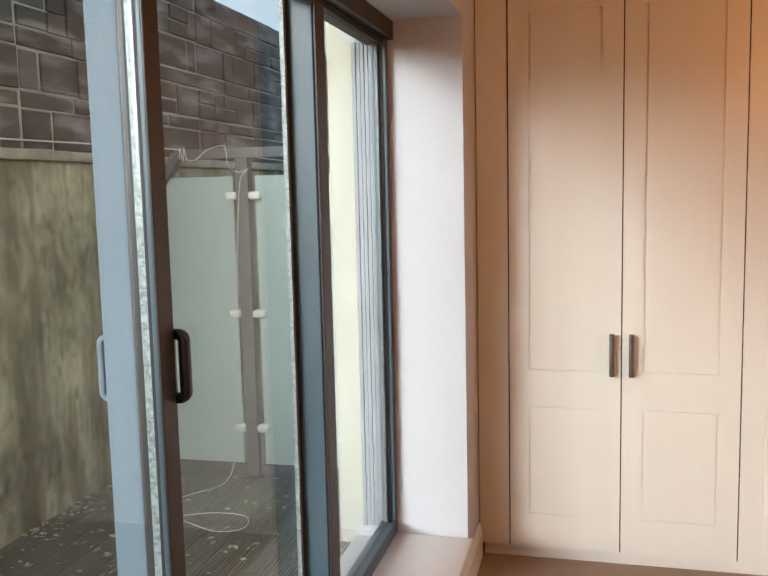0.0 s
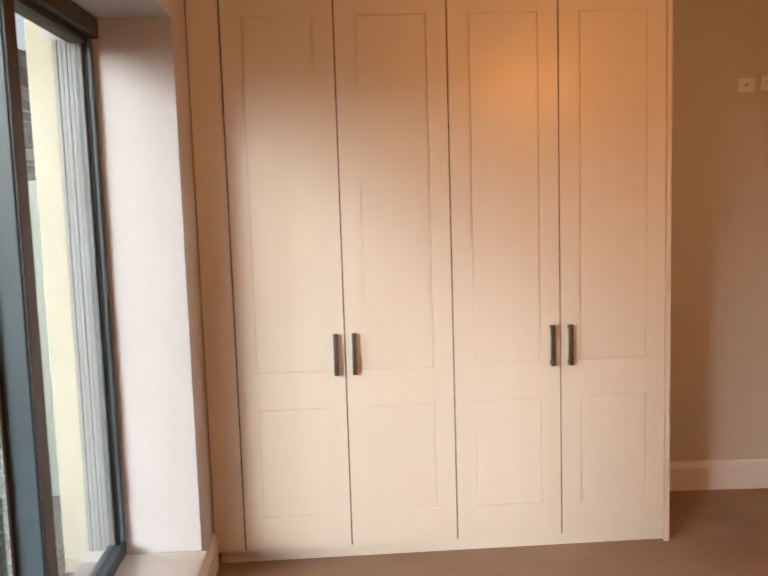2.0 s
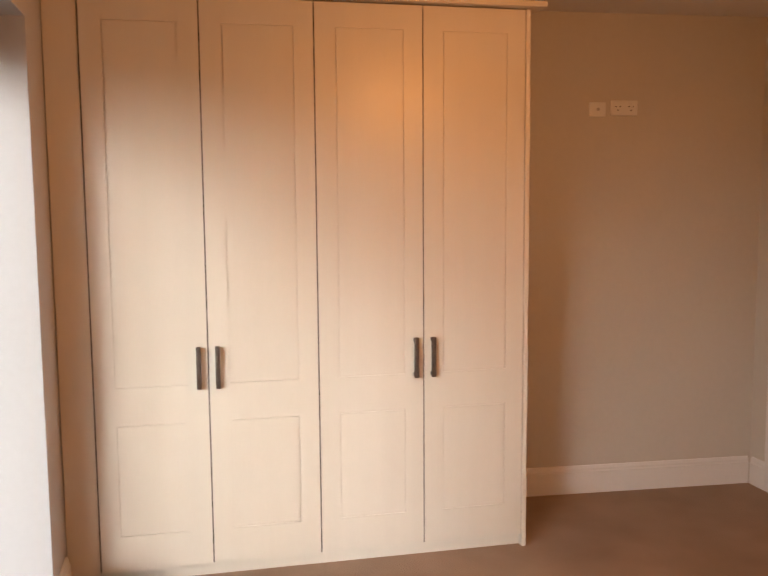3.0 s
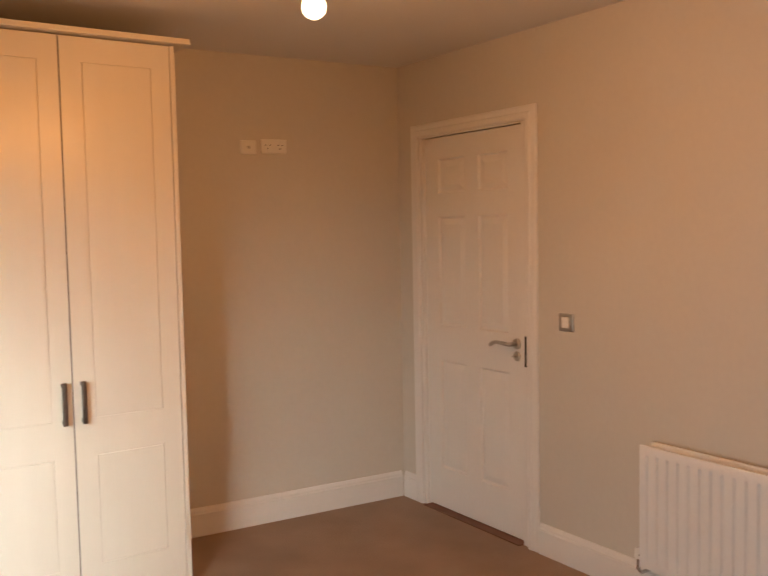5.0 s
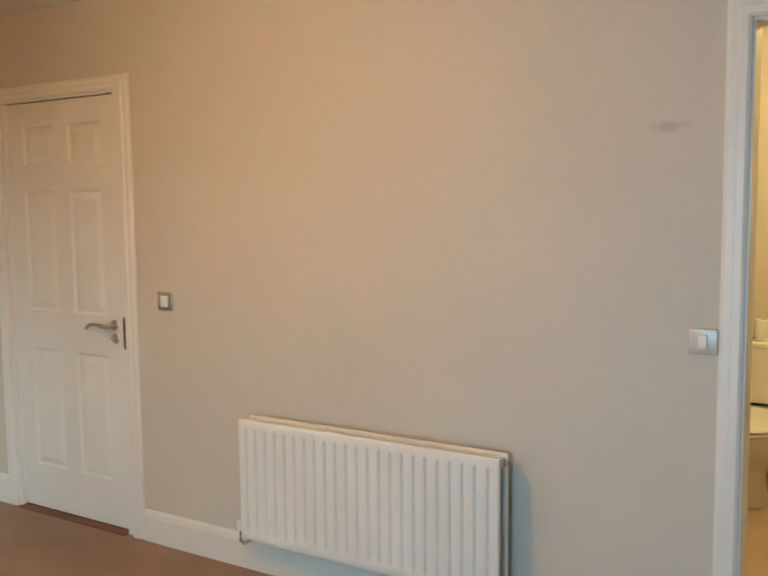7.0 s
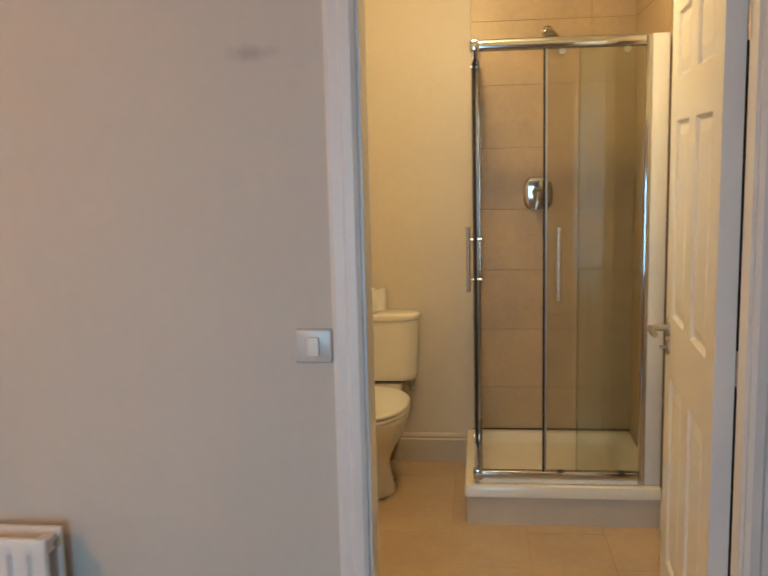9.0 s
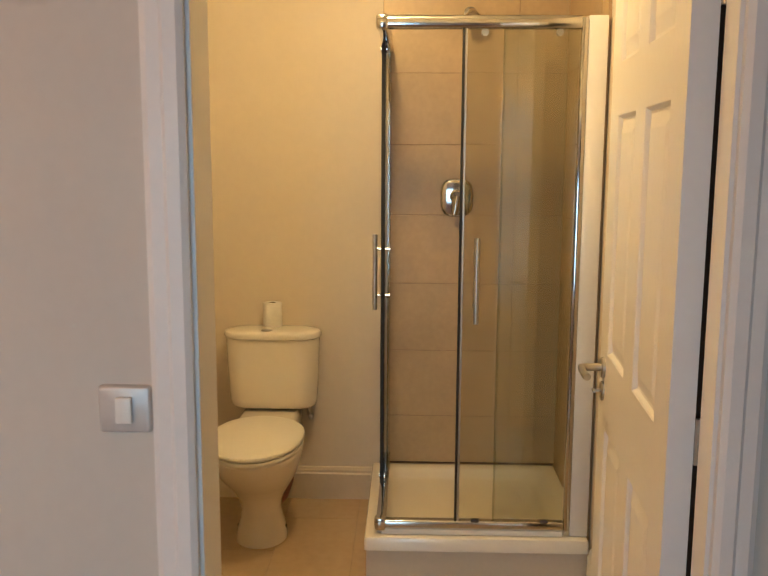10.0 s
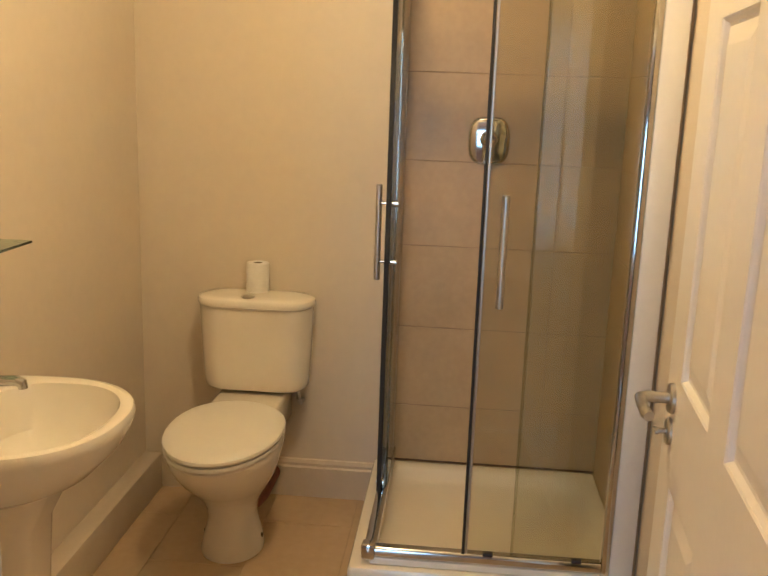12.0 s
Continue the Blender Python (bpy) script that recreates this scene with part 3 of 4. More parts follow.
def pull_loop(path, half_wide, half_deep):
    """A looped handle in an upright plane across the leaf, with a rounded oblong section."""
    pts = [Vector(p) for p in path]
    rings = []
    for i, p in enumerate(pts):
        d = (pts[min(i + 1, len(pts) - 1)] - pts[max(i - 1, 0)]).normalized()
        side = Vector((d.z, 0, -d.x))
        ring = []
        for u, v in rounded_rect(0, 0, 2 * half_wide, 2 * half_deep, half_wide * 0.7, 3):
            ring.append(p + side * u + Vector((0, v, 0)))
        rings.append(ring)
    return add_loft(bmesh.new(), rings)


def loop_path(x, reach, y, z0, z1, r=0.016):
    out = [(x, y, z0)]
    sgn = 1 if reach > 0 else -1
    for cz, a0 in ((z0 + r, -90), (z1 - r, 0)):
        for k in range(7):
            a = radians(a0 + 15 * k)
            out.append((x + reach + sgn * r * (math.cos(a) - 1), y, cz + r * math.sin(a)))
    return out + [(x, y, z1)]


hd = pull_loop(loop_path(-3.640, 0.024, -2.536, 1.143, 1.262, 0.012), 0.0095, 0.011)
add_box(hd, (-3.652, -2.547, 1.138), (-3.639, -2.525, 1.268), 0.0015)
part("pull_handle", hd, M_BLACK, leaf, "glossy black D-shaped pull handle", True)
part("outer_handle", pull_loop(loop_path(-3.765, -0.016, -2.545, 1.140, 1.255, 0.012), 0.006, 0.009), M_PALE, outer, "pale grey outer pull handle", True)
panes = (part("pane", box((-3.661, WIN_Y0 + 0.02, SILL + 0.13), (-3.655, -2.5905, 1.986)), M_GLASS, leaf),
         part("pane", box((-3.716, -2.47, SILL + 0.058), (-3.710, -1.694, 2.052)), M_GLASS, window),
         part("pane", box((-3.657, -1.616, SILL + 0.050), (-3.651, WIN_Y1 - 0.041, 2.052)), M_GLASS, window))
for p in panes:
    p.visible_shadow = False

# ---- bedroom fittings ----
ax = Vector((1, -0.063, 0)).normalized()


def faceplate(name, m, w, h, depth, mat, label, category, group=""):
    """A rounded plate; local x along the wall, y out of it, z up."""
    root = thing(name, m.translation, label, category, group)

    def put(nm, bm, mt, lab="", smooth=True, parent=None):
        bmesh.ops.transform(bm, matrix=m, verts=bm.verts[:])
        return part(nm, bm, mt, parent or root, lab, smooth)
    rings = []
    for ins, d in ((0.0, 0.0), (0.0, depth * 0.5), (0.002, depth * 0.9), (0.004, depth)):
        rings.append([Vector((x, d, z)) for x, z in rounded_rect(0, 0, w - 2 * ins, h - 2 * ins, 0.006)])
    put("plate", add_loft(bmesh.new(), rings), mat)
    return root, put


def wall_frame(x, y, z, out):
    o = Vector(out).normalized()
    side = Vector((0, 0, 1)).cross(o) * -1
    return Matrix(((side.x, o.x, 0, x), (side.y, o.y, 0, y), (side.z, o.z, 1, z), (0, 0, 0, 1)))


# aerial point and twin outlet high on the wall
r, put = faceplate("aerial_socket", wall_frame(-0.885, north_y(-0.885), 1.937, nrm), 0.084, 0.072, 0.009, M_PLASTIC,
                   "small white aerial socket plate on the wall", "socket")
put("socket_hole", tube([(0, 0.008, 0), (0, 0.0125, 0)], 0.008, 12), M_STEEL, "small round aerial hole")
r, put = faceplate("twin_socket", wall_frame(-0.748, north_y(-0.748), 1.945, nrm), 0.140, 0.074, 0.010, M_PLASTIC,
                   "white twin power socket plate on the wall", "socket")
for sx in (-0.034, 0.034):
    for dx, dz, w, h in ((0, -0.012, 0.004, 0.008), (-0.011, 0.006, 0.007, 0.004), (0.011, 0.006, 0.007, 0.004)):
        put("pin_slot", box((sx + dx - w / 2, 0.0095, dz - h / 2), (sx + dx + w / 2, 0.0108, dz + h / 2)), M_DARK, "", False)
    put("rocker", box((sx - 0.006, 0.0095, 0.016), (sx + 0.006, 0.014, 0.029), 0.0015), M_PLASTIC)

r, put = faceplate("light_switch", wall_frame(0, -1.315, 1.088, (-1, 0, 0)), 0.086, 0.080, 0.008, M_STEEL,
                   "brushed steel light switch with a white rocker", "light switch", "light switches")
put("rocker", box((-0.021, 0.007, -0.024), (0.021, 0.014, 0.024), 0.003), M_PLASTIC, "white rocker")
r, put = faceplate("light_switch", wall_frame(0, -3.515, 1.077, (-1, 0, 0)), 0.084, 0.076, 0.012, M_SATIN,
                   "satin steel light switch beside the bathroom door", "light switch", "light switches")
put("rocker", box((-0.013, 0.011, -0.021), (0.013, 0.020, 0.021), 0.003), M_PLASTIC, "white rocker")


# double panel radiator
def radiator():
    y0, y1, z0, z1 = -2.918, -1.817, 0.183, 0.664
    root = thing("radiator", (-0.09, (y0 + y1) / 2, z0), "white enamelled double panel radiator with vertical flutes", "radiator")
    n = 23
    pitch = (y1 - y0 - 0.03) / n

    def face(x_front, out, depth=0.0115):
        ys = []
        for i in range(n):
            ys += [y0 + 0.015 + pitch * (i + k) for k in (0.0, 0.30, 0.35, 0.42, 0.5, 0.58, 0.65, 0.70)]
        ys = [y0, y0 + 0.004] + ys + [y1 - 0.015, y1 - 0.004, y1]
        zs = [z0, z0 + 0.006, z0 + 0.030, z0 + 0.036, z0 + 0.046, z1 - 0.042, z1 - 0.037, z1 - 0.032, z1 - 0.006, z1]
        zw = [0, 0, 0, 0.6, 1, 1, 0.7, 0, 0, 0]
        bm = bmesh.new()
        grid = []
        for z, w in zip(zs, zw):
            row = []
            for y in ys:
                u = ((y - y0 - 0.015) / pitch) % 1.0
                inside = y0 + 0.012 < y < y1 - 0.018
                g = max(0.0, 1 - abs(u - 0.5) / 0.17) if inside else 0.0
                g = g * g * (3 - 2 * g)
                d = depth * g * w
                if z in (z0, z1) or y in (y0, y1):
                    d = 0.004
                row.append(bm.verts.new((x_front - out * d, y, z)))
            grid.append(row)
        for a, b in zip(grid, grid[1:]):
            for i in range(len(ys) - 1):
                bm.faces.new((a[i], a[i + 1], b[i + 1], b[i]))
        back = x_front - out * 0.014
        edge = [[Vector((x_front - out * 0.004, y, z)) for y, z in ((y0, z0), (y1, z0), (y1, z1), (y0, z1))],
                [Vector((back, y, z)) for y, z in ((y0, z0), (y1, z0), (y1, z1), (y0, z1))]]
        ring = [[bm.verts.new(p) for p in e] for e in edge]
        for i in range(4):
            j = (i + 1) % 4
            bm.faces.new((ring[0][i], ring[0][j], ring[1][j], ring[1][i]))
        bm.faces.new(ring[1])
        return bm
    part("front_panel", face(-0.131, -1), M_RAD, root, "", True)
    part("back_panel", face(-0.062, -1), M_RAD, root, "", True)
    fins = bmesh.new()
    k = int((y1 - y0 - 0.12) / 0.03)
    for i in range(k):
        y = y0 + 0.06 + i * 0.03
        add_box(fins, (-0.116, y, z0 + 0.05), (-0.064, y + 0.0012, z1 - 0.05))
    part("convector_fins", fins, M_RAD, root)
    for y in (y0 + 0.005, y1 - 0.040):
        for z in (z0 + 0.010, z1 - 0.045):
            part("end_header", box((-0.118, y, z), (-0.062, y + 0.034, z + 0.036), 0.008), M_RAD, root, "", True)
    for y in (y0 + 0.2, y1 - 0.2):
        part("wall_bracket", box((-0.060, y, z0 + 0.05), (-0.001, y + 0.03, z1 - 0.08)), M_RAD, root)
    valve = bmesh.new()
    add_tube(valve, [(-0.09, y1 - 0.004, z0 + 0.03), (-0.09, y1 + 0.036, z0 + 0.03)], 0.010, 12)
    add_tube(valve, [(-0.09, y1 + 0.036, z0 + 0.02), (-0.09, y1 + 0.036, z0 - 0.03), (-0.07, y1 + 0.036, z0 - 0.05), (-0.016, y1 + 0.036, z0 - 0.05)], 0.0075, 12)
    part("valve_tail", valve, M_CHROME, root, "chrome valve tail and pipe", True)
    part("valve_cap", tube([(-0.09, y1 + 0.036, z0 + 0.012), (-0.09, y1 + 0.036, z0 + 0.018), (-0.09, y1 + 0.036, z0 + 0.05), (-0.09, y1 + 0.036, z0 + 0.056)], [0.012, 0.015, 0.014, 0.009], 16),
         M_PLASTIC, root, "white plastic valve cap", True)
    part("air_plug", tube([(-0.075, y0 - 0.004, z1 - 0.03), (-0.075, y0 + 0.01, z1 - 0.03)], 0.008, 12), M_STEEL, root, "", True)


radiator()


# pendant bulb
def pendant():
    x, y, z = BULB
    root = thing("pendant_light", (x, y, CEIL), "bare lit pendant bulb hanging from the ceiling", "ceiling light")
    part("ceiling_rose", tube([(x, y, CEIL), (x, y, CEIL - 0.012), (x, y, CEIL - 0.028)], [0.042, 0.042, 0.018], 24), M_PLASTIC, root, "white ceiling rose", True)
    part("flex", tube([(x, y, CEIL - 0.02), (x, y, z + 0.12)], 0.0035, 8), M_PLASTIC, root, "white flex", True)
    part("lamp_holder", tube([(x, y, z + 0.135), (x, y, z + 0.12), (x, y, z + 0.075), (x, y, z + 0.065)], [0.008, 0.017, 0.019, 0.017], 16), M_PLASTIC, root, "white lamp holder", True)
    prof = ((0.066, 0.013), (0.045, 0.014), (0.030, 0.020), (0.012, 0.029), (0.0, 0.031), (-0.014, 0.028), (-0.024, 0.019), (-0.030, 0.006))
    b = part("bulb", tube([(x, y, z + h) for h, q in prof], [q for h, q in prof], 20), M_BULB, root, "lit warm bulb", True)
    b.visible_shadow = False


pendant()

# ---- bathroom shell ----
BX, BN, BS, BCEIL = 2.262, -2.962, -4.605, 2.40
structure("bathroom_wall_east", box((BX, BS - 0.1, 0), (BX + 0.1, BN + 0.1, BCEIL)), M_BATH, "cream painted bathroom wall", "wall")
structure("bathroom_wall_north", box((TH, BN, 0), (BX, BN + 0.1, BCEIL)), M_BATH, "cream painted bathroom wall", "wall")
structure("bathroom_wall_south", box((TH, BS - 0.1, 0), (BX, BS, BCEIL)), M_BATH, "cream painted bathroom wall", "wall")
structure("bathroom_ceiling", box((0.0, BS - 0.1, BCEIL), (BX + 0.1, BN + 0.1, BCEIL + 0.1)), M_CEIL, "matt white painted ceiling", "ceiling")
bath_floor = structure("bathroom_floor", box((0.06, BS - 0.1, -0.12), (BX + 0.1, BN + 0.1, -0.0018)), M_FLOOR_GROUT, "beige tiled bathroom floor", "floor")
structure("bathroom_threshold", box((0.03, D2A + 0.034, -0.004), (0.085, D2B - 0.034, 0.006), 0.002), M_STEEL, "brushed metal strip between carpet and tiles", "threshold")
skirting("bathroom_baseboard_east", (BX, -3.812, 0), (BX, BN - 0.066, 0), (-1, 0, 0), M_TRIM)
ledge = box((TH, BN - 0.066, 0.0), (BX - 0.0175, BN, 0.135), 0.005)
structure("bathroom_baseboard_north", ledge, M_TRIM, "deep cream boxed skirting ledge", "baseboard", True)
skirting("bathroom_baseboard_south", (0.95, BS, 0), (1.505, BS, 0), (0, 1, 0))


# round ceiling light of the bathroom
def bath_lamp():
    x, y, z = SHOWER_LAMP
    root = thing("bathroom_ceiling_light", (x, y, BCEIL), "round lit ceiling light in the bathroom", "ceiling light")
    part("base", tube([(x, y, BCEIL), (x, y, BCEIL - 0.02)], 0.12, 28), M_WHITE, root, "", True)
    prof = ((-0.02, 0.115), (-0.05, 0.11), (-0.075, 0.085), (-0.088, 0.045), (-0.09, 0.01))
    d = part("diffuser", tube([(x, y, BCEIL + h) for h, q in prof], [q for h, q in prof], 28), M_DIFFUSER, root, "", True)
    d.visible_shadow = False


bath_lamp()

# ---- shower ----
TX0, TX1, TY0, TY1 = 1.505, BX - 0.011, BS + 0.011, -3.815
TRAY_Z = 0.168


def shower_tray():
    root = thing("shower_tray", ((TX0 + TX1) / 2, (TY0 + TY1) / 2, 0), "raised white square shower tray on a plinth", "shower tray")
    # The plinth's cream tone holds the shade under the tray rim.
    part("plinth_panel", box((TX0 + 0.010, TY0, 0.0), (TX0 + 0.026, TY1 - 0.008, 0.120)), M_TRIM, root, "white front plinth, toned cream for the shade on it")
    part("plinth_panel", box((TX0 + 0.0265, TY1 - 0.024, 0.0), (TX1, TY1 - 0.008, 0.120)), M_TRIM, root, "white side plinth, toned cream for the shade on it")
    cx, cy, w, h = (TX0 + TX1) / 2, (TY0 + TY1) / 2, TX1 - TX0, TY1 - TY0
    rings = []
    for ins, z, r in ((0.0, 0.120, 0.010), (0.0, 0.158, 0.012), (0.004, 0.166, 0.014), (0.010, TRAY_Z, 0.016), (0.055, TRAY_Z, 0.05),
                      (0.066, 0.163, 0.06), (0.085, 0.142, 0.07), (0.12, 0.135, 0.08), (0.30, 0.131, 0.05)):
        rings.append([Vector((x, y, z)) for x, y in rounded_rect(cx, cy, w - 2 * ins, h - 2 * ins, r, 6)])
    part("tray", add_loft(bmesh.new(), rings), M_ACRYLIC, root, "glossy white tray", True)


shower_tray()
structure("tray_joint_east", box((TX1 - 0.004, TY0, TRAY_Z + 0.001), (TX1 + 0.0015, TY1 - 0.03, TRAY_Z + 0.006)), M_SILICONE, "dark aged sealant line behind the shower tray", "trim")


def shower_enclosure():
    root = thing("shower_enclosure", (1.54, -3.86, TRAY_Z), "chrome corner shower enclosure with sliding glass doors", "shower enclosure")
    X, Y = 1.545, -3.874
    Z0, Z1 = TRAY_Z + 0.002, 1.925
    rail = rounded_rect(0, 0, 0.040, 0.044, 0.014, 4)
    low = rounded_rect(0, 0, 0.036, 0.034, 0.012, 4)
    part("top_rail", sweep(rail, (X, Y, Z1 - 0.022), (0, -1, 0), (1, 0, 0), Y - (-4.506)), M_CHROME, root, "", True)
    part("top_rail", sweep(rail, (X, Y, Z1 - 0.022), (1, 0, 0), (0, 1, 0), BX - 0.012 - X), M_CHROME, root, "", True)
    part("bottom_rail", sweep(low, (X, Y, Z0 + 0.036), (0, -1, 0), (1, 0, 0), Y - (-4.506)), M_CHROME, root, "", True)
    part("bottom_rail", sweep(low, (X, Y, Z0 + 0.036), (1, 0, 0), (0, 1, 0), BX - 0.012 - X), M_CHROME, root, "", True)
    part("sealing_strip", box((X - 0.016, -4.506, Z0), (X + 0.016, Y, Z0 + 0.020), 0.003), M_ACRYLIC, root, "white sealing strip")
    part("sealing_strip", box((X, Y - 0.016, Z0), (TX1, Y + 0.016, Z0 + 0.020), 0.003), M_ACRYLIC, root, "white sealing strip")
    for z in (Z1 - 0.022, Z0 + 0.036):
        part("corner_cap", box((X - 0.023, Y - 0.016, z - 0.024), (X + 0.018, Y + 0.024, z + 0.024), 0.009), M_CHROME, root, "", True)
    # wall profiles
    part("wall_profile", box((X - 0.010, BS + 0.013, Z0), (X + 0.012, -4.530, Z1 - 0.0), 0.003), M_WHITE, root, "white wall profile", True)
    part("profile_edge", box((X - 0.013, -4.530, Z0), (X + 0.013, -4.507, Z1 - 0.005), 0.006), M_CHROME, root, "", True)
    part("wall_profile", box((BX - 0.040, Y - 0.010, Z0), (BX - 0.012, Y + 0.008, Z1), 0.004), M_STEEL, root, "", True)
    # front: fixed pane and the door slid in front of it
    zb, zt = Z0 + 0.052, Z1 - 0.042
    fixed = part("fixed_pane", box((X + 0.008, -4.508, zb), (X + 0.014, -4.262, zt)), M_SHOWER, root)
    front = part("sliding_door", box((X - 0.012, -4.500, zb), (X - 0.006, -4.136, zt)), M_SHOWER, root)
    part("door_edge", box((X - 0.015, -4.136, zb), (X - 0.003, -4.128, zt), 0.002), M_GASKET, front, "dark magnetic seal")
    part("door_edge", box((X - 0.013, -4.144, zb), (X - 0.005, -4.137, zt), 0.002), M_STEEL, front, "pale seal strip")
    part("fixed_edge", box((X + 0.006, -4.270, zb), (X + 0.016, -4.262, zt), 0.002), M_SHOWER, fixed)
    # side: fixed pane at the wall and its door slid back
    side = part("fixed_pane", box((1.925, Y - 0.014, zb), (BX - 0.04, Y - 0.008, zt)), M_SHOWER, root)
    sdoor = part("sliding_door", box((1.880, Y + 0.006, zb), (2.235, Y + 0.012, zt)), M_SHOWER, root)
    part("door_edge", box((1.868, Y + 0.001, zb), (1.880, Y + 0.016, zt), 0.003), M_GASKET, sdoor, "dark magnetic seal")
    part("fixed_edge", box((1.919, Y - 0.015, zb), (1.925, Y - 0.007, zt), 0.002), M_SHOWER, side)

    def pull(p, out, parent):
        p, out = Vector(p), Vector(out)
        bar = p + out * 0.030
        part("door_handle", tube([bar + Vector((0, 0, dz)) for dz in (-0.144, -0.142, 0.142, 0.144)], [0.007, 0.0095, 0.0095, 0.007], 14), M_STEEL, parent, "brushed steel bar handle", True)
        for dz in (-0.088, 0.088):
            part("stand_off", tube([p - out * 0.022 + Vector((0, 0, dz)), bar + Vector((0, 0, dz))], 0.0055, 10), M_CHROME, parent, "", True)
            part("stand_off_cap", tube([p - out * 0.030 + Vector((0, 0, dz)), p - out * 0.028 + Vector((0, 0, dz)), p - out * 0.014 + Vector((0, 0, dz))], [0.006, 0.009, 0.009], 12), M_CHROME, parent, "", True)
    pull((1.892, Y + 0.009, 1.046), (0, 1, 0), sdoor)
    pull((X - 0.009, -4.186, 1.069), (-1, 0, 0), front)
    for y in (-4.20, -4.44):
        part("door_guide", box((X - 0.016, y - 0.014, zb - 0.006), (X + 0.002, y + 0.014, zb + 0.006), 0.003), M_BROWN, front, "dark bottom guide", True)
    for y in (-4.20, -4.44):
        part("door_roller", tube([(X - 0.004, y, zt - 0.01), (X + 0.012, y, zt - 0.01)], 0.012, 12), M_STEEL, front, "", True)
    part("door_roller", tube([(1.905, Y - 0.004, zt - 0.02), (1.905, Y + 0.02, zt - 0.02)], 0.014, 12), M_CHROME, sdoor, "", True)
    part("door_roller", tube([(1.905, Y - 0.004, zb + 0.02), (1.905, Y + 0.02, zb + 0.02)], 0.014, 12), M_CHROME, sdoor, "", True)
    for ob in root.children_recursive:
        if ob.data.materials[0] == M_SHOWER:
            ob.visible_shadow = False


shower_enclosure()
TF = BX - 0.010     # face of the wall tiles


def shower_mixer():
    y, z = -4.158, 1.312
    root = thing("shower_mixer", (TF, y, z), "chrome shower mixer with a rounded plate and lever", "shower mixer")
    rings = []
    for sc, d in ((1.0, 0.0), (1.0, 0.006), (0.96, 0.011), (0.86, 0.014)):
        ring = []
        for k in range(36):
            a = 2 * math.pi * k / 36
            c, s = math.cos(a), math.sin(a)
            r = (abs(c / 0.068) ** 3.2 + abs(s / 0.078) ** 3.2) ** (-1 / 3.2)
            ring.append(Vector((TF - d, y + sc * r * c, z + sc * r * s)))
        rings.append(ring)
    part("plate", add_loft(bmesh.new(), rings), M_CHROME, root, "", True)
    part("spindle", tube([(TF - 0.012, y, z + 0.005), (TF - 0.050, y, z + 0.005), (TF - 0.056, y, z + 0.005)], [0.030, 0.027, 0.020], 24), M_CHROME, root, "", True)
    part("lever", tube([(TF - 0.048, y, z + 0.005), (TF - 0.056, y + 0.006, z - 0.03), (TF - 0.062, y + 0.012, z - 0.068), (TF - 0.062, y + 0.013, z - 0.074)], [0.020, 0.017, 0.011, 0.006], 14), M_CHROME, root, "", True)


def shower_head():
    y, z = -4.200, 2.045
    root = thing("overhead_shower", (TF, y, z), "small chrome fixed shower head above the enclosure", "shower head")
    part("wall_flange", tube([(TF, y, z), (TF - 0.006, y, z), (TF - 0.012, y, z)], [0.026, 0.026, 0.014], 20), M_CHROME, root, "", True)
    part("arm", tube([(TF - 0.008, y, z), (TF - 0.06, y, z + 0.004), (TF - 0.10, y, z - 0.012)], 0.009, 12), M_CHROME, root, "", True)
    part("head", tube([(TF - 0.095, y, z - 0.006), (TF - 0.11, y, z - 0.018), (TF - 0.135, y, z - 0.045), (TF - 0.145, y, z - 0.060)], [0.014, 0.020, 0.038, 0.036], 20), M_CHROME, root, "", True)


shower_mixer()
shower_head()


# ---- toilet, roll, basin and shelf ----
def egg(cx, cy, front, back, half, z, n=36, power=2.0):
    """A closed outline that is round towards -x (front) and flatter towards +x (back)."""
    ring = []
    for k in range(n):
        a = 2 * math.pi * k / n
        c, s = math.cos(a), math.sin(a)
        if c < 0:
            r = Vector((-front * abs(c) ** (2 / power), half * math.copysign(abs(s) ** (2 / power), s), 0))
        else:
            r = Vector((back * abs(c) ** 0.8, half * math.copysign(abs(s) ** 1.0, s), 0))
        ring.append(Vector((cx, cy, z)) + r)
    return ring


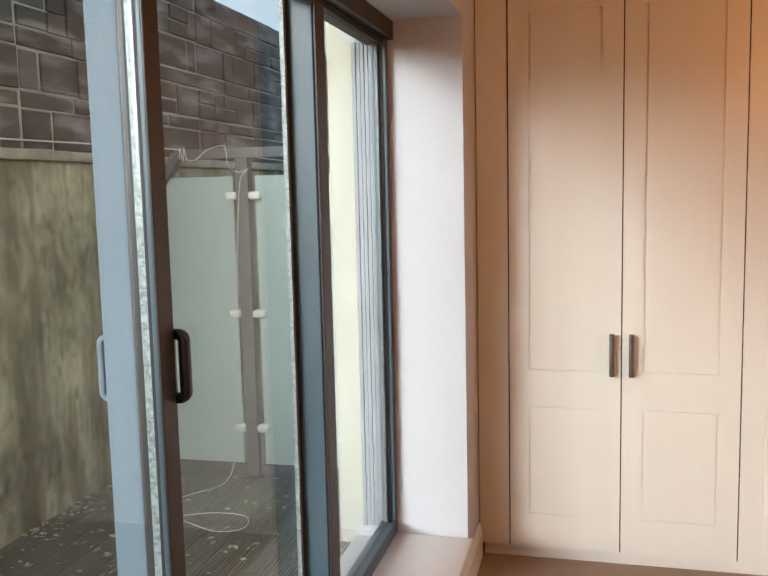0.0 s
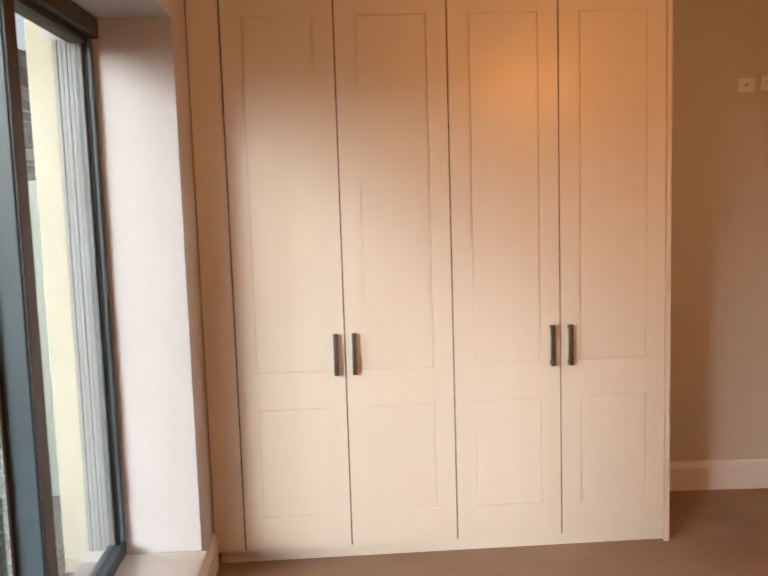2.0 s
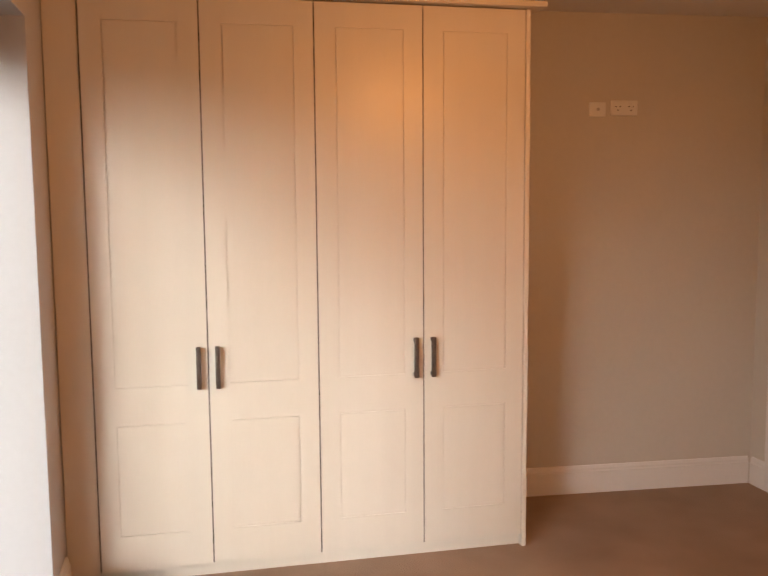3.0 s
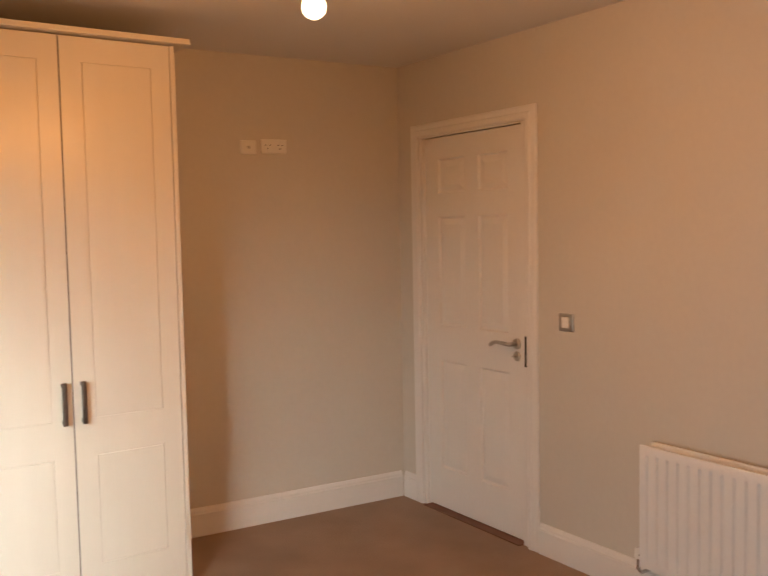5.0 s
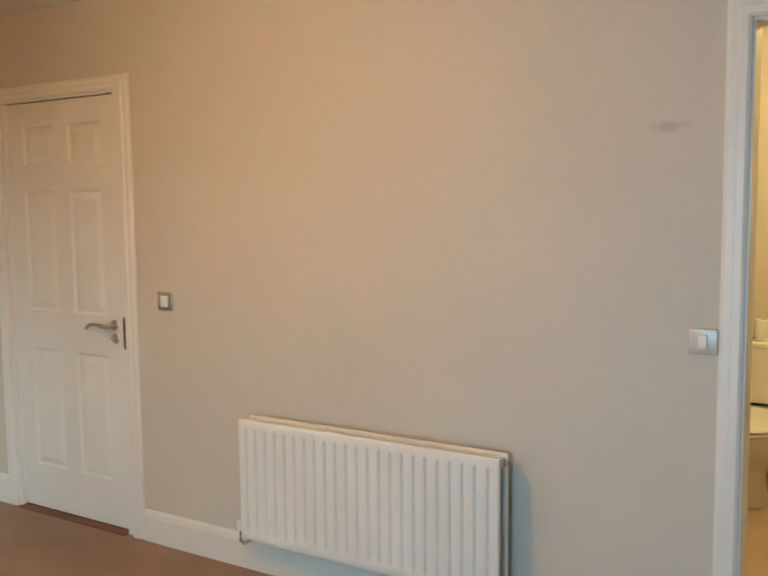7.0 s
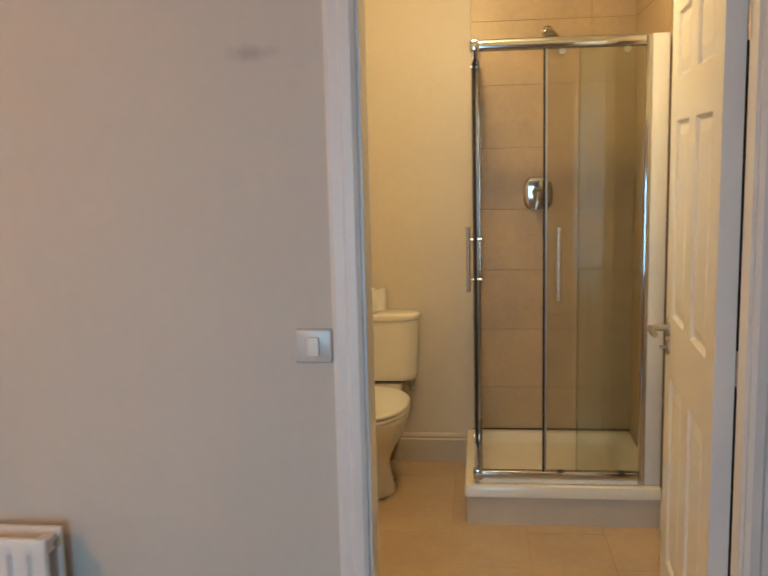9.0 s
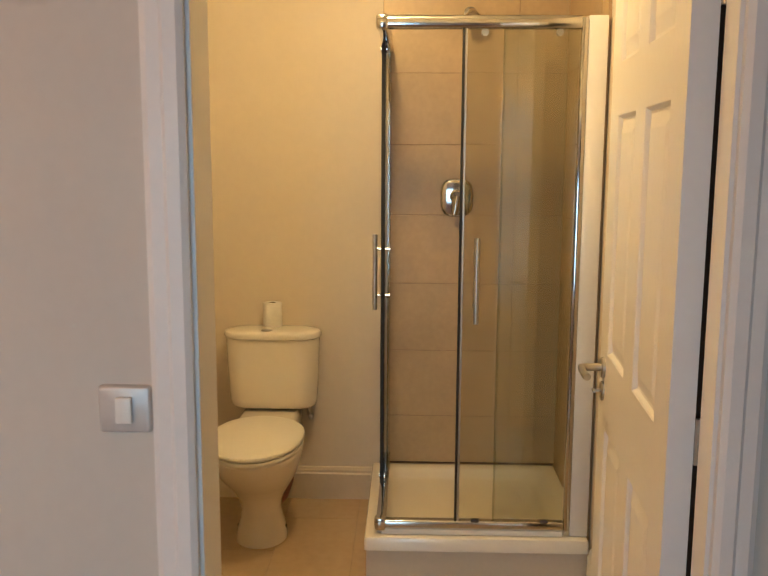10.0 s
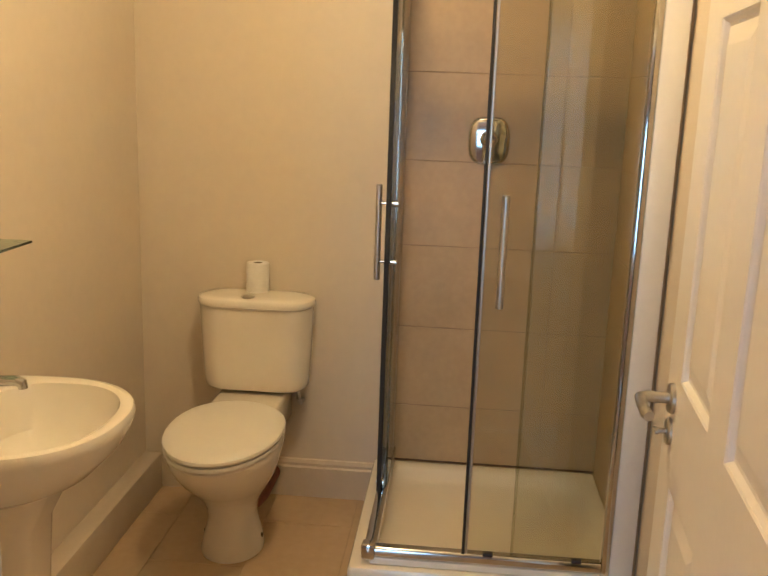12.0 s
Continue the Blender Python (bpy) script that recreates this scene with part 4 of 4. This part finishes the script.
def toilet():
    cy, cc = -3.396, -3.404
    root = thing("toilet", (1.87, cy, 0), "white close-coupled toilet with its lid down", "toilet")
    rings = []
    for cx, f, b, h, z in ((1.865, 0.116, 0.125, 0.099, 0.0), (1.865, 0.116, 0.125, 0.099, 0.012), (1.865, 0.106, 0.118, 0.091, 0.05), (1.865, 0.095, 0.108, 0.080, 0.09),
                           (1.863, 0.094, 0.105, 0.076, 0.13), (1.858, 0.106, 0.115, 0.084, 0.17), (1.848, 0.130, 0.14, 0.103, 0.21), (1.832, 0.162, 0.17, 0.126, 0.25),
                           (1.815, 0.196, 0.20, 0.147, 0.29), (1.80, 0.228, 0.22, 0.162, 0.335), (1.79, 0.252, 0.235, 0.170, 0.375), (1.79, 0.260, 0.24, 0.173, 0.395), (1.79, 0.256, 0.238, 0.170, 0.402)):
        rings.append(egg(cx, cy, f, b, h, z))
    part("pan", add_loft(bmesh.new(), rings), M_CERAMIC, root, "", True)
    part("outlet_shelf", box((1.92, cy - 0.118, 0.31), (BX - 0.012, cy + 0.118, 0.432), 0.016, 3), M_CERAMIC, root, "", True)
    rings = []
    for g, z in ((0.0, 0.404), (0.006, 0.406), (0.008, 0.412), (0.006, 0.418), (0.0, 0.420)):
        rings.append(egg(1.79, cy, 0.262 + g, 0.225 + g * .3, 0.168 + g, z))
    seat = part("seat", add_loft(bmesh.new(), rings), M_PLASTIC, root, "white plastic seat", True)
    rings = []
    for g, z in ((0.0, 0.4225), (0.007, 0.424), (0.010, 0.430), (0.008, 0.437), (0.0, 0.442), (-0.03, 0.446), (-0.10, 0.448)):
        rings.append(egg(1.79, cy, 0.262 + g, 0.225 + g * .3, 0.168 + g, z))
    part("lid", add_loft(bmesh.new(), rings), M_PLASTIC, root, "white plastic lid", True)
    part("hinge_block", box((2.010, cy - 0.085, 0.402), (2.040, cy + 0.085, 0.430), 0.006), M_PLASTIC, root, "", True)
    rings = []
    for w, d, z, r in ((0.310, 0.150, 0.445, 0.062), (0.338, 0.160, 0.448, 0.066), (0.354, 0.166, 0.457, 0.068), (0.362, 0.170, 0.480, 0.070), (0.376, 0.176, 0.60, 0.074), (0.386, 0.182, 0.740, 0.078)):
        rings.append([Vector((x, y, z)) for x, y in rounded_rect(BX - 0.004 - d / 2, cc, d, w, r, 6)])
    part("cistern", add_loft(bmesh.new(), rings), M_CERAMIC, root, "", True)
    rings = []
    for w, d, z, r in ((0.384, 0.186, 0.7410, 0.086), (0.396, 0.192, 0.743, 0.090), (0.402, 0.195, 0.749, 0.093), (0.402, 0.195, 0.757, 0.093), (0.394, 0.191, 0.765, 0.091), (0.376, 0.182, 0.769, 0.086), (0.30, 0.14, 0.7725, 0.068), (0.18, 0.08, 0.774, 0.038)):
        rings.append([Vector((x, y, z)) for x, y in rounded_rect(BX - 0.003 - 0.192 / 2, cc, d, w, r, 6)])
    part("cistern_lid", add_loft(bmesh.new(), rings), M_CERAMIC, root, "", True)
    part("flush_button", tube([(2.110, cy + 0.010, 0.768), (2.110, cy + 0.010, 0.7775), (2.110, cy + 0.010, 0.7785)], [0.023, 0.023, 0.019], 22), M_STEEL, root, "round steel flush button", True)
    for sy in (-1, 1):
        part("floor_bolt", tube([(1.875, cy + sy * 0.080, 0.040), (1.875, cy + sy * 0.0965, 0.040)], 0.007, 10), M_DARK, root, "dark floor bolt hole", True)
    part("soil_pipe", tube([(1.93, cy - 0.030, 0.105), (2.06, cy - 0.048, 0.095), (2.235, cy - 0.048, 0.095)], 0.030, 18), M_RUST, root, "terracotta brown soil pipe", True)
    part("water_pipe", tube([(2.16, cy - 0.150, 0.455), (2.16, cy - 0.155, 0.41), (2.20, cy - 0.155, 0.38), (2.25, cy - 0.155, 0.375)], 0.0085, 10), M_STEEL, root, "metal feed pipe", True)


toilet()


def toilet_roll():
    x, y, z = 2.206, -3.396, 0.774
    root = thing("toilet_roll", (x, y, z), "half-used white toilet roll standing on the cistern", "toilet roll")
    n, rings = 28, []
    for r, h in ((0.015, 0.0), (0.038, 0.0), (0.039, 0.003), (0.039, 0.097), (0.037, 0.100), (0.015, 0.100)):
        rings.append([Vector((x + r * math.cos(2 * math.pi * k / n), y + r * math.sin(2 * math.pi * k / n), z + h)) for k in range(n)])
    rings.append(rings[0])
    part("paper", add_loft(bmesh.new(), rings, caps=False), M_PAPER, root, "", True)
    rings = []
    for r, h in ((0.0148, 0.002), (0.0148, 0.099), (0.0138, 0.099), (0.0138, 0.002)):
        rings.append([Vector((x + r * math.cos(2 * math.pi * k / n), y + r * math.sin(2 * math.pi * k / n), z + h)) for k in range(n)])
    part("core", add_loft(bmesh.new(), rings, caps=False), M_CARD, root, "grey card core", True)


toilet_roll()
SX, WALLN = 0.977, BN


def basin_ring(half, front, z, cut=0.0, n=40):
    """Outline of a basin on the wall y = WALLN: a half-round front and a straight back."""
    ring = []
    for k in range(n):
        a = 2 * math.pi * k / n
        c, s = math.cos(a), math.sin(a)
        yy = -0.5 * front + 0.5 * front * (math.copysign(abs(s) ** (0.55 if s > 0 else 1.0), s)) * 1.0
        xx = half * math.copysign(abs(c) ** 0.85, c)
        ring.append(Vector((SX + xx, WALLN - cut + yy, z)))
    return ring


def basin():
    root = thing("washbasin", (SX, WALLN - 0.2, 0), "white pedestal washbasin with a mixer tap", "washbasin")
    drop = 0.054

    def put(nm, bm, mat, parent, lab="", smooth=True):
        bmesh.ops.translate(bm, verts=bm.verts[:], vec=(0, 0, -drop))
        return part(nm, bm, mat, parent, lab, smooth)
    R = lambda half, front, z, cut=0.0: basin_ring(half * 0.86, front * 0.90, z, cut)
    rings = [R(0.10, 0.26, 0.655, .02), R(0.17, 0.33, 0.675, .01), R(0.235, 0.42, 0.715, .004), R(0.268, 0.475, 0.765, .002), R(0.280, 0.494, 0.805, .002),
             R(0.281, 0.496, 0.820, .002), R(0.276, 0.490, 0.829, .004), R(0.262, 0.470, 0.832, .010),
             R(0.238, 0.345, 0.826, 0.105), R(0.228, 0.325, 0.800, 0.115), R(0.195, 0.275, 0.730, 0.13), R(0.12, 0.17, 0.688, 0.18), R(0.03, 0.05, 0.680, 0.24)]
    put("bowl", add_loft(bmesh.new(), rings), M_CERAMIC, root, "", True)
    rings = []
    for hw, d, z in ((0.105, 0.20, 0.0), (0.105, 0.20, 0.012), (0.088, 0.175, 0.06), (0.080, 0.165, 0.30), (0.086, 0.18, 0.53), (0.110, 0.23, 0.632)):
        rings.append([Vector((x, y, z)) for x, y in rounded_rect(SX, WALLN - 0.080 - d / 2, 2 * hw, d, min(hw, d) * 0.55, 6)])
    part("pedestal", add_loft(bmesh.new(), rings), M_CERAMIC, root, "", True)
    ty, TXX = WALLN - 0.068, SX + 0.05
    tap = put("mixer_tap", tube([(TXX, ty, 0.831), (TXX, ty, 0.840), (TXX, ty, 0.845), (TXX, ty, 0.895), (TXX, ty, 0.905)], [0.027, 0.027, 0.022, 0.021, 0.016], 20), M_CHROME, root, "chrome mixer tap", True)
    put("spout", tube([(TXX, ty, 0.862), (TXX, ty - 0.06, 0.876), (TXX, ty - 0.125, 0.882), (TXX, ty - 0.140, 0.877), (TXX, ty - 0.142, 0.865)], [0.016, 0.013, 0.012, 0.012, 0.010], 14), M_CHROME, tap, "", True)
    put("tap_lever", tube([(TXX, ty, 0.905), (TXX, ty - 0.03, 0.918), (TXX + 0.004, ty - 0.085, 0.922)], [0.017, 0.010, 0.007], 12), M_CHROME, tap, "", True)
    put("overflow", tube([(TXX, WALLN - 0.118, 0.776), (TXX, WALLN - 0.136, 0.772)], [0.015, 0.012], 16), M_CHROME, root, "chrome overflow ring", True)
    put("waste", tube([(SX, WALLN - 0.265, 0.682), (SX, WALLN - 0.265, 0.686)], 0.03, 20), M_CHROME, root, "chrome waste", True)


basin()


def glass_shelf():
    root = thing("glass_shelf", (0.95, WALLN, 1.093), "small clear glass shelf on chrome brackets above the basin", "shelf")
    g = part("shelf_glass", box((0.68, WALLN - 0.150, 1.090), (1.215, WALLN - 0.012, 1.096), 0.0015), M_GREEN, root)
    g.visible_shadow = False
    for x in (0.76, 1.13):
        b = bmesh.new()
        add_tube(b, [(x, WALLN, 1.088), (x, WALLN - 0.008, 1.088)], 0.018, 16)
        add_tube(b, [(x, WALLN - 0.006, 1.088), (x, WALLN - 0.045, 1.084)], 0.009, 12)
        add_box(b, (x - 0.011, WALLN - 0.05, 1.097), (x + 0.011, WALLN - 0.012, 1.104), 0.002)
        part("bracket", b, M_CHROME, root, "chrome shelf bracket", True)


glass_shelf()

# ---- outside: patio ----
DECK = -0.055       # top of the patio boards
structure("ground", box((-400, -400, -0.60), (400, 400, -0.40)), M_GROUND, "dark bare earth beyond the patio", "ground")
structure("patio_base", box((-5.52, -6.5, -0.40), (-3.81, 6.5, DECK - 0.060)), M_GROUND, "dark ground under the deck", "ground")
RX = -5.505
retaining = structure("retaining_wall", box((RX - 0.45, -1.7, -0.4), (RX, 7.5, 1.690), 0.01), M_CONCRETE, "stained mossy concrete retaining wall", "wall")
# Unseen stretch of wall, its height chosen so the sun clears it.
structure("retaining_wall_low", box((RX - 0.45, -6.5, -0.4), (RX, -1.702, 0.70), 0.01), M_CONCRETE, "unseen stretch of concrete retaining wall, set low to let the sun in", "wall")
bm = bmesh.new()
y = -1.7
while y < 7.5:
    add_box(bm, (RX - 0.42, y + 0.004, 1.692), (RX + 0.035 + random.uniform(-0.012, 0.012), y + 0.9, 1.745 + random.uniform(-0.008, 0.01)), 0.012)
    y += 0.906
structure("wall_coping", bm, M_COPING, "flaking weathered stone coping on the concrete wall", "coping", True)
stone_wall = structure("stone_wall", box((-6.0, -1.7, 1.72), (-5.6035, 7.5, 2.86)), M_MORTAR, "dark coursed stone block wall with pale mortar", "wall")
pier = box((-4.010, -0.400, -0.1), (-3.801, 0.9, 3.4), 0.006)
structure("exterior_pier", pier, M_CREAM, "cream rendered outside pier beside the window", "wall")
structure("exterior_wall_above", box((-3.80, -6.5, 2.401), (-3.55, 0.9, 3.4)), M_CREAM, "cream rendered outside wall", "wall")


def glass_screen():
    y = 0.36
    root = thing("glass_screen", (-4.73, y, 0), "frosted glass patio screen in a grey steel frame", "glass screen")
    part("top_rail", box((-5.125, y - 0.03, 1.700), (-4.02, y + 0.03, 1.755), 0.004), M_POST, root)
    part("brace", sweep(((-0.03, -0.027), (0.03, -0.027), (0.03, 0.027), (-0.03, 0.027)), (-5.118, y, 1.728), (-0.55, 0, -0.84), (0, 1, 0), 0.40, (0.84, 0, -0.55)), M_POST, root)
    part("post", box((-4.770, y - 0.035, DECK + 0.012), (-4.700, y + 0.035, 1.700), 0.004), M_POST, root)
    part("base_plate", box((-4.80, y - 0.06, DECK), (-4.67, y + 0.06, DECK + 0.012), 0.003), M_POST, root)
    part("kick_rail", box((-5.49, y - 0.02, DECK), (-4.775, y + 0.02, 0.014), 0.004), M_POST, root)
    part("kick_rail", box((-4.695, y - 0.02, DECK), (-4.02, y + 0.02, 0.014), 0.004), M_POST, root)
    bm = bmesh.new()
    shape = ((-5.480, 0.018), (-4.800, 0.018), (-4.800, 1.605), (-5.170, 1.605), (-5.480, 1.330))
    add_loft(bm, [[Vector((x, y + d, z)) for x, z in shape] for d in (-0.005, 0.005)])
    part("glass_panel", bm, M_FROST, root, "frosted pale green glass panel")
    part("glass_panel", box((-4.672, y - 0.005, 0.018), (-4.03, y + 0.005, 1.605), 0.001), M_FROST, root, "frosted pale blue glass panel")
    for x0, x1 in ((-4.797, -4.776), (-4.694, -4.675)):
        part("edge_tape", box((x0, y - 0.009, 0.020), (x1, y + 0.009, 0.195), 0.001), M_SPACER, root, "mottled protective tape")
    for z in (1.500, 0.862, 0.225):
        for x0, x1 in ((-4.835, -4.768), (-4.702, -4.635)):
            part("clamp", box((x0, y - 0.045, z - 0.022), (x1, y + 0.012, z + 0.022), 0.016, 4), M_PLASTIC, root, "pale rounded glass clamp", True)


glass_screen()


def smooth_line(points, steps=8):
    """A smooth line through a few points."""
    P = [Vector(p) for p in points]
    out = []
    for i in range(len(P) - 1):
        p0, p1, p2, p3 = P[max(i - 1, 0)], P[i], P[i + 1], P[min(i + 2, len(P) - 1)]
        for k in range(steps):
            t = k / steps
            out.append(0.5 * (2 * p1 + (p2 - p0) * t + (2 * p0 - 5 * p1 + 4 * p2 - p3) * t * t + (3 * p1 - p0 - 3 * p2 + p3) * t ** 3))
    return out + [P[-1]]


cable = [(-5.09, 0.32, 1.70), (-5.085, 0.322, 1.762), (-5.07, 0.322, 1.695), (-5.06, 0.322, 1.762), (-5.045, 0.322, 1.70), (-4.99, 0.322, 1.70), (-4.93, 0.32, 1.745),
         (-4.87, 0.32, 1.762), (-4.82, 0.32, 1.758), (-4.80, 0.31, 1.66), (-4.745, 0.31, 1.625),
         (-4.69, 0.31, 1.64), (-4.74, 0.318, 1.58), (-4.762, 0.318, 1.35), (-4.778, 0.318, 1.10), (-4.785, 0.31, 0.80), (-4.80, 0.31, 0.5), (-4.81, 0.30, 0.2), (-4.84, 0.22, DECK + 0.02),
         (-4.95, 0.02, DECK + 0.004), (-5.05, -0.15, DECK + 0.004), (-5.02, -0.28, DECK + 0.004), (-4.85, -0.32, DECK + 0.004), (-4.62, -0.42, DECK + 0.004), (-4.50, -0.36, DECK + 0.004), (-4.55, -0.22, DECK + 0.004), (-4.75, -0.22, DECK + 0.006), (-4.98, -0.36, DECK + 0.006)]
single("cable", tube(smooth_line(cable), 0.0022, 6), M_CABLE, "thin white cable looped round the post and deck", "cable")

single("wall_cable", tube(smooth_line([(-5.588, y, 1.797 + 0.012 * math.sin(y * 1.3)) for y in (-1.7, -1.4, -1.0, 0.0, 1.0, 2.0, 3.5)], 4), 0.005, 6),
       M_CABLE, "pale cable run along the foot of the stone wall", "cable")
rng = random.Random(7)
bm = bmesh.new()
for i in range(800):
    x, yy = rng.uniform(-5.48, -3.85), rng.uniform(-2.6, 0.33)
    if rng.random() < 0.35:
        x = -5.49 + abs(rng.gauss(0, 0.12))
    a, s = rng.uniform(0, 6.28), rng.uniform(0.006, 0.026)
    d, q = Vector((math.cos(a), math.sin(a), 0)), Vector((-math.sin(a), math.cos(a), 0))
    c = Vector((x, yy, DECK + 0.0035))
    lift = rng.uniform(0.002, 0.010)
    ring = [c - d * s, c - q * s * 0.45 + Vector((0, 0, lift)), c + d * s + Vector((0, 0, lift * 0.5)), c + q * s * 0.5 + Vector((0, 0, lift * 0.3))]
    bm.faces.new([bm.verts.new(p) for p in ring])
litter = single("leaf_litter", bm, M_LEAF, "scattered pale dry leaves on the deck", "leaves", smooth=False)
litter["kind"] = "stuff"

# ---- pieces: tiles, boards and blocks, last ----
SHARED = {}


def piece(name, size, place, mat, parent, bevel):
    """One block of a given size, sharing its mesh with its equals."""
    key = (name, tuple(round(v, 3) for v in size))
    if key not in SHARED:
        h = [v / 2 for v in size]
        SHARED[key] = finish(name, box([-v for v in h], h, bevel, 1), mat)
    ob = new(name, SHARED[key])
    ob.parent = parent
    ob.location = place
    return ob


# bathroom floor tiles
xs = [TH + 0.002, 0.24, 0.84, 1.44, 2.04, BX]
k = 0
yy = BN
y_lines = [BN, -3.160, -3.461, -3.762, -4.063, -4.364, BS]
for j in range(len(y_lines) - 1):
    shift = 0.30 if j % 2 else 0.0
    cuts = [0.065] + [v for v in (0.24 + shift + 0.6 * q for q in range(-1, 5)) if 0.12 < v < BX - 0.03] + [BX]
    for a, b in zip(cuts, cuts[1:]):
        size = (b - a - 0.002, y_lines[j] - y_lines[j + 1] - 0.002, 0.008)
        piece("floor_tile", size, ((a + b) / 2, (y_lines[j] + y_lines[j + 1]) / 2, -0.004), M_FLOOR_TILE, bath_floor, 0.0008)

# shower wall tiles
grout_e = structure("tile_bed_east", box((BX - 0.0092, BS + 0.001, 0.14), (BX - 0.0005, -3.852, BCEIL)), M_GROUT, "grout bed of the shower's back wall", "wall tiles")
grout_s = structure("tile_bed_south", box((1.558, BS + 0.0005, 0.14), (BX - 0.0095, BS + 0.0092, BCEIL)), M_GROUT, "grout bed of the shower's side wall", "wall tiles")
rows = [0.145, 0.380] + [0.380 + 0.2865 * q for q in range(1, 7)] + [BCEIL]
for a, b in zip(rows, rows[1:]):
    for y0, y1 in ((-4.397, -3.852), (BS + 0.006, -4.397)):
        piece("wall_tile", (0.008, y1 - y0 - 0.0035, b - a - 0.0035), (BX - 0.0065, (y0 + y1) / 2, (a + b) / 2), M_TILE, grout_e, 0.0008)
    for x0, x1 in ((1.558, 1.66), (1.66, BX - 0.011)):
        piece("wall_tile", (x1 - x0 - 0.0035, 0.008, b - a - 0.0035), ((x0 + x1) / 2, BS + 0.0065, (a + b) / 2), M_TILE, grout_s, 0.0008)

# deck boards with ribs
deck = structure("deck", box((-5.50, -6.4, DECK - 0.058), (-3.805, 6.4, DECK - 0.030)), M_DECK, "grey ribbed timber decking strewn with leaves", "deck")
W = 0.1405
prof = [(0, -0.028), (0, -0.004), (0.004, 0)]
ribs = 8
for i in range(ribs):
    u = 0.006 + (W - 0.016) * i / (ribs - 1) * 0.93
    prof += [(u, 0.0), (u + 0.0075, 0.0), (u + 0.0085, -0.009), (u + 0.0145, -0.009)]
prof += [(W - 0.008, 0), (W - 0.006, -0.004), (W - 0.006, -0.028)]
board_mesh = finish("board", sweep(prof, (0, 0, 0), (0, 1, 0), (1, 0, 0), 8.0), M_DECK)
for i in range(12):
    ob = new("board", board_mesh)
    ob.parent = deck
    ob.location = (-5.497 + i * W, -5.5, DECK)

# stone blocks
rng = random.Random(11)
z = 1.75
face = -5.600
COURSES = (0.20, 0.085, 0.205, 0.10, 0.21, 0.20, 0.15)
for c, h in enumerate(COURSES):
    y = -1.7 + rng.uniform(0, 0.2)
    while y < 7.0:
        w = rng.choice((0.16, 0.24, 0.32, 0.42)) if h > 0.12 else rng.choice((0.24, 0.36, 0.44))
        for joint in (-0.30, 1.62, 3.6, 5.6):
            if y < joint < y + w + 0.09:
                w = joint - y
        if w < 0.06:
            y += w + 0.02
            continue
        split = h > 0.18 and rng.random() < 0.25
        for a, b in (((0, h / 2), (h / 2, h)) if split else ((0, h),)):
            d = rng.choice((0.0, 0.005, 0.010, 0.014))
            piece("block", (0.05, w - rng.choice((0.006, 0.012, 0.018)), b - a - rng.choice((0.008, 0.014, 0.020))), (face + d - 0.025, y + w / 2, z + (a + b) / 2), M_BLOCK, stone_wall, 0.004)
        y += w
        if abs(y - 1.62) < 0.01 or abs(y + 0.30) < 0.01:
            y += 0.012
    z += h
bm = bmesh.new()
y = -1.7
while y < 7.5:
    add_box(bm, (-5.98, y, 2.862), (-5.60 + rng.uniform(-0.02, 0.01), y + 0.6, 2.90 + rng.uniform(-0.02, 0.02)), 0.01)
    y += 0.602
structure("stone_wall_cap", bm, M_BLOCK, "rough dark capping stones", "coping")
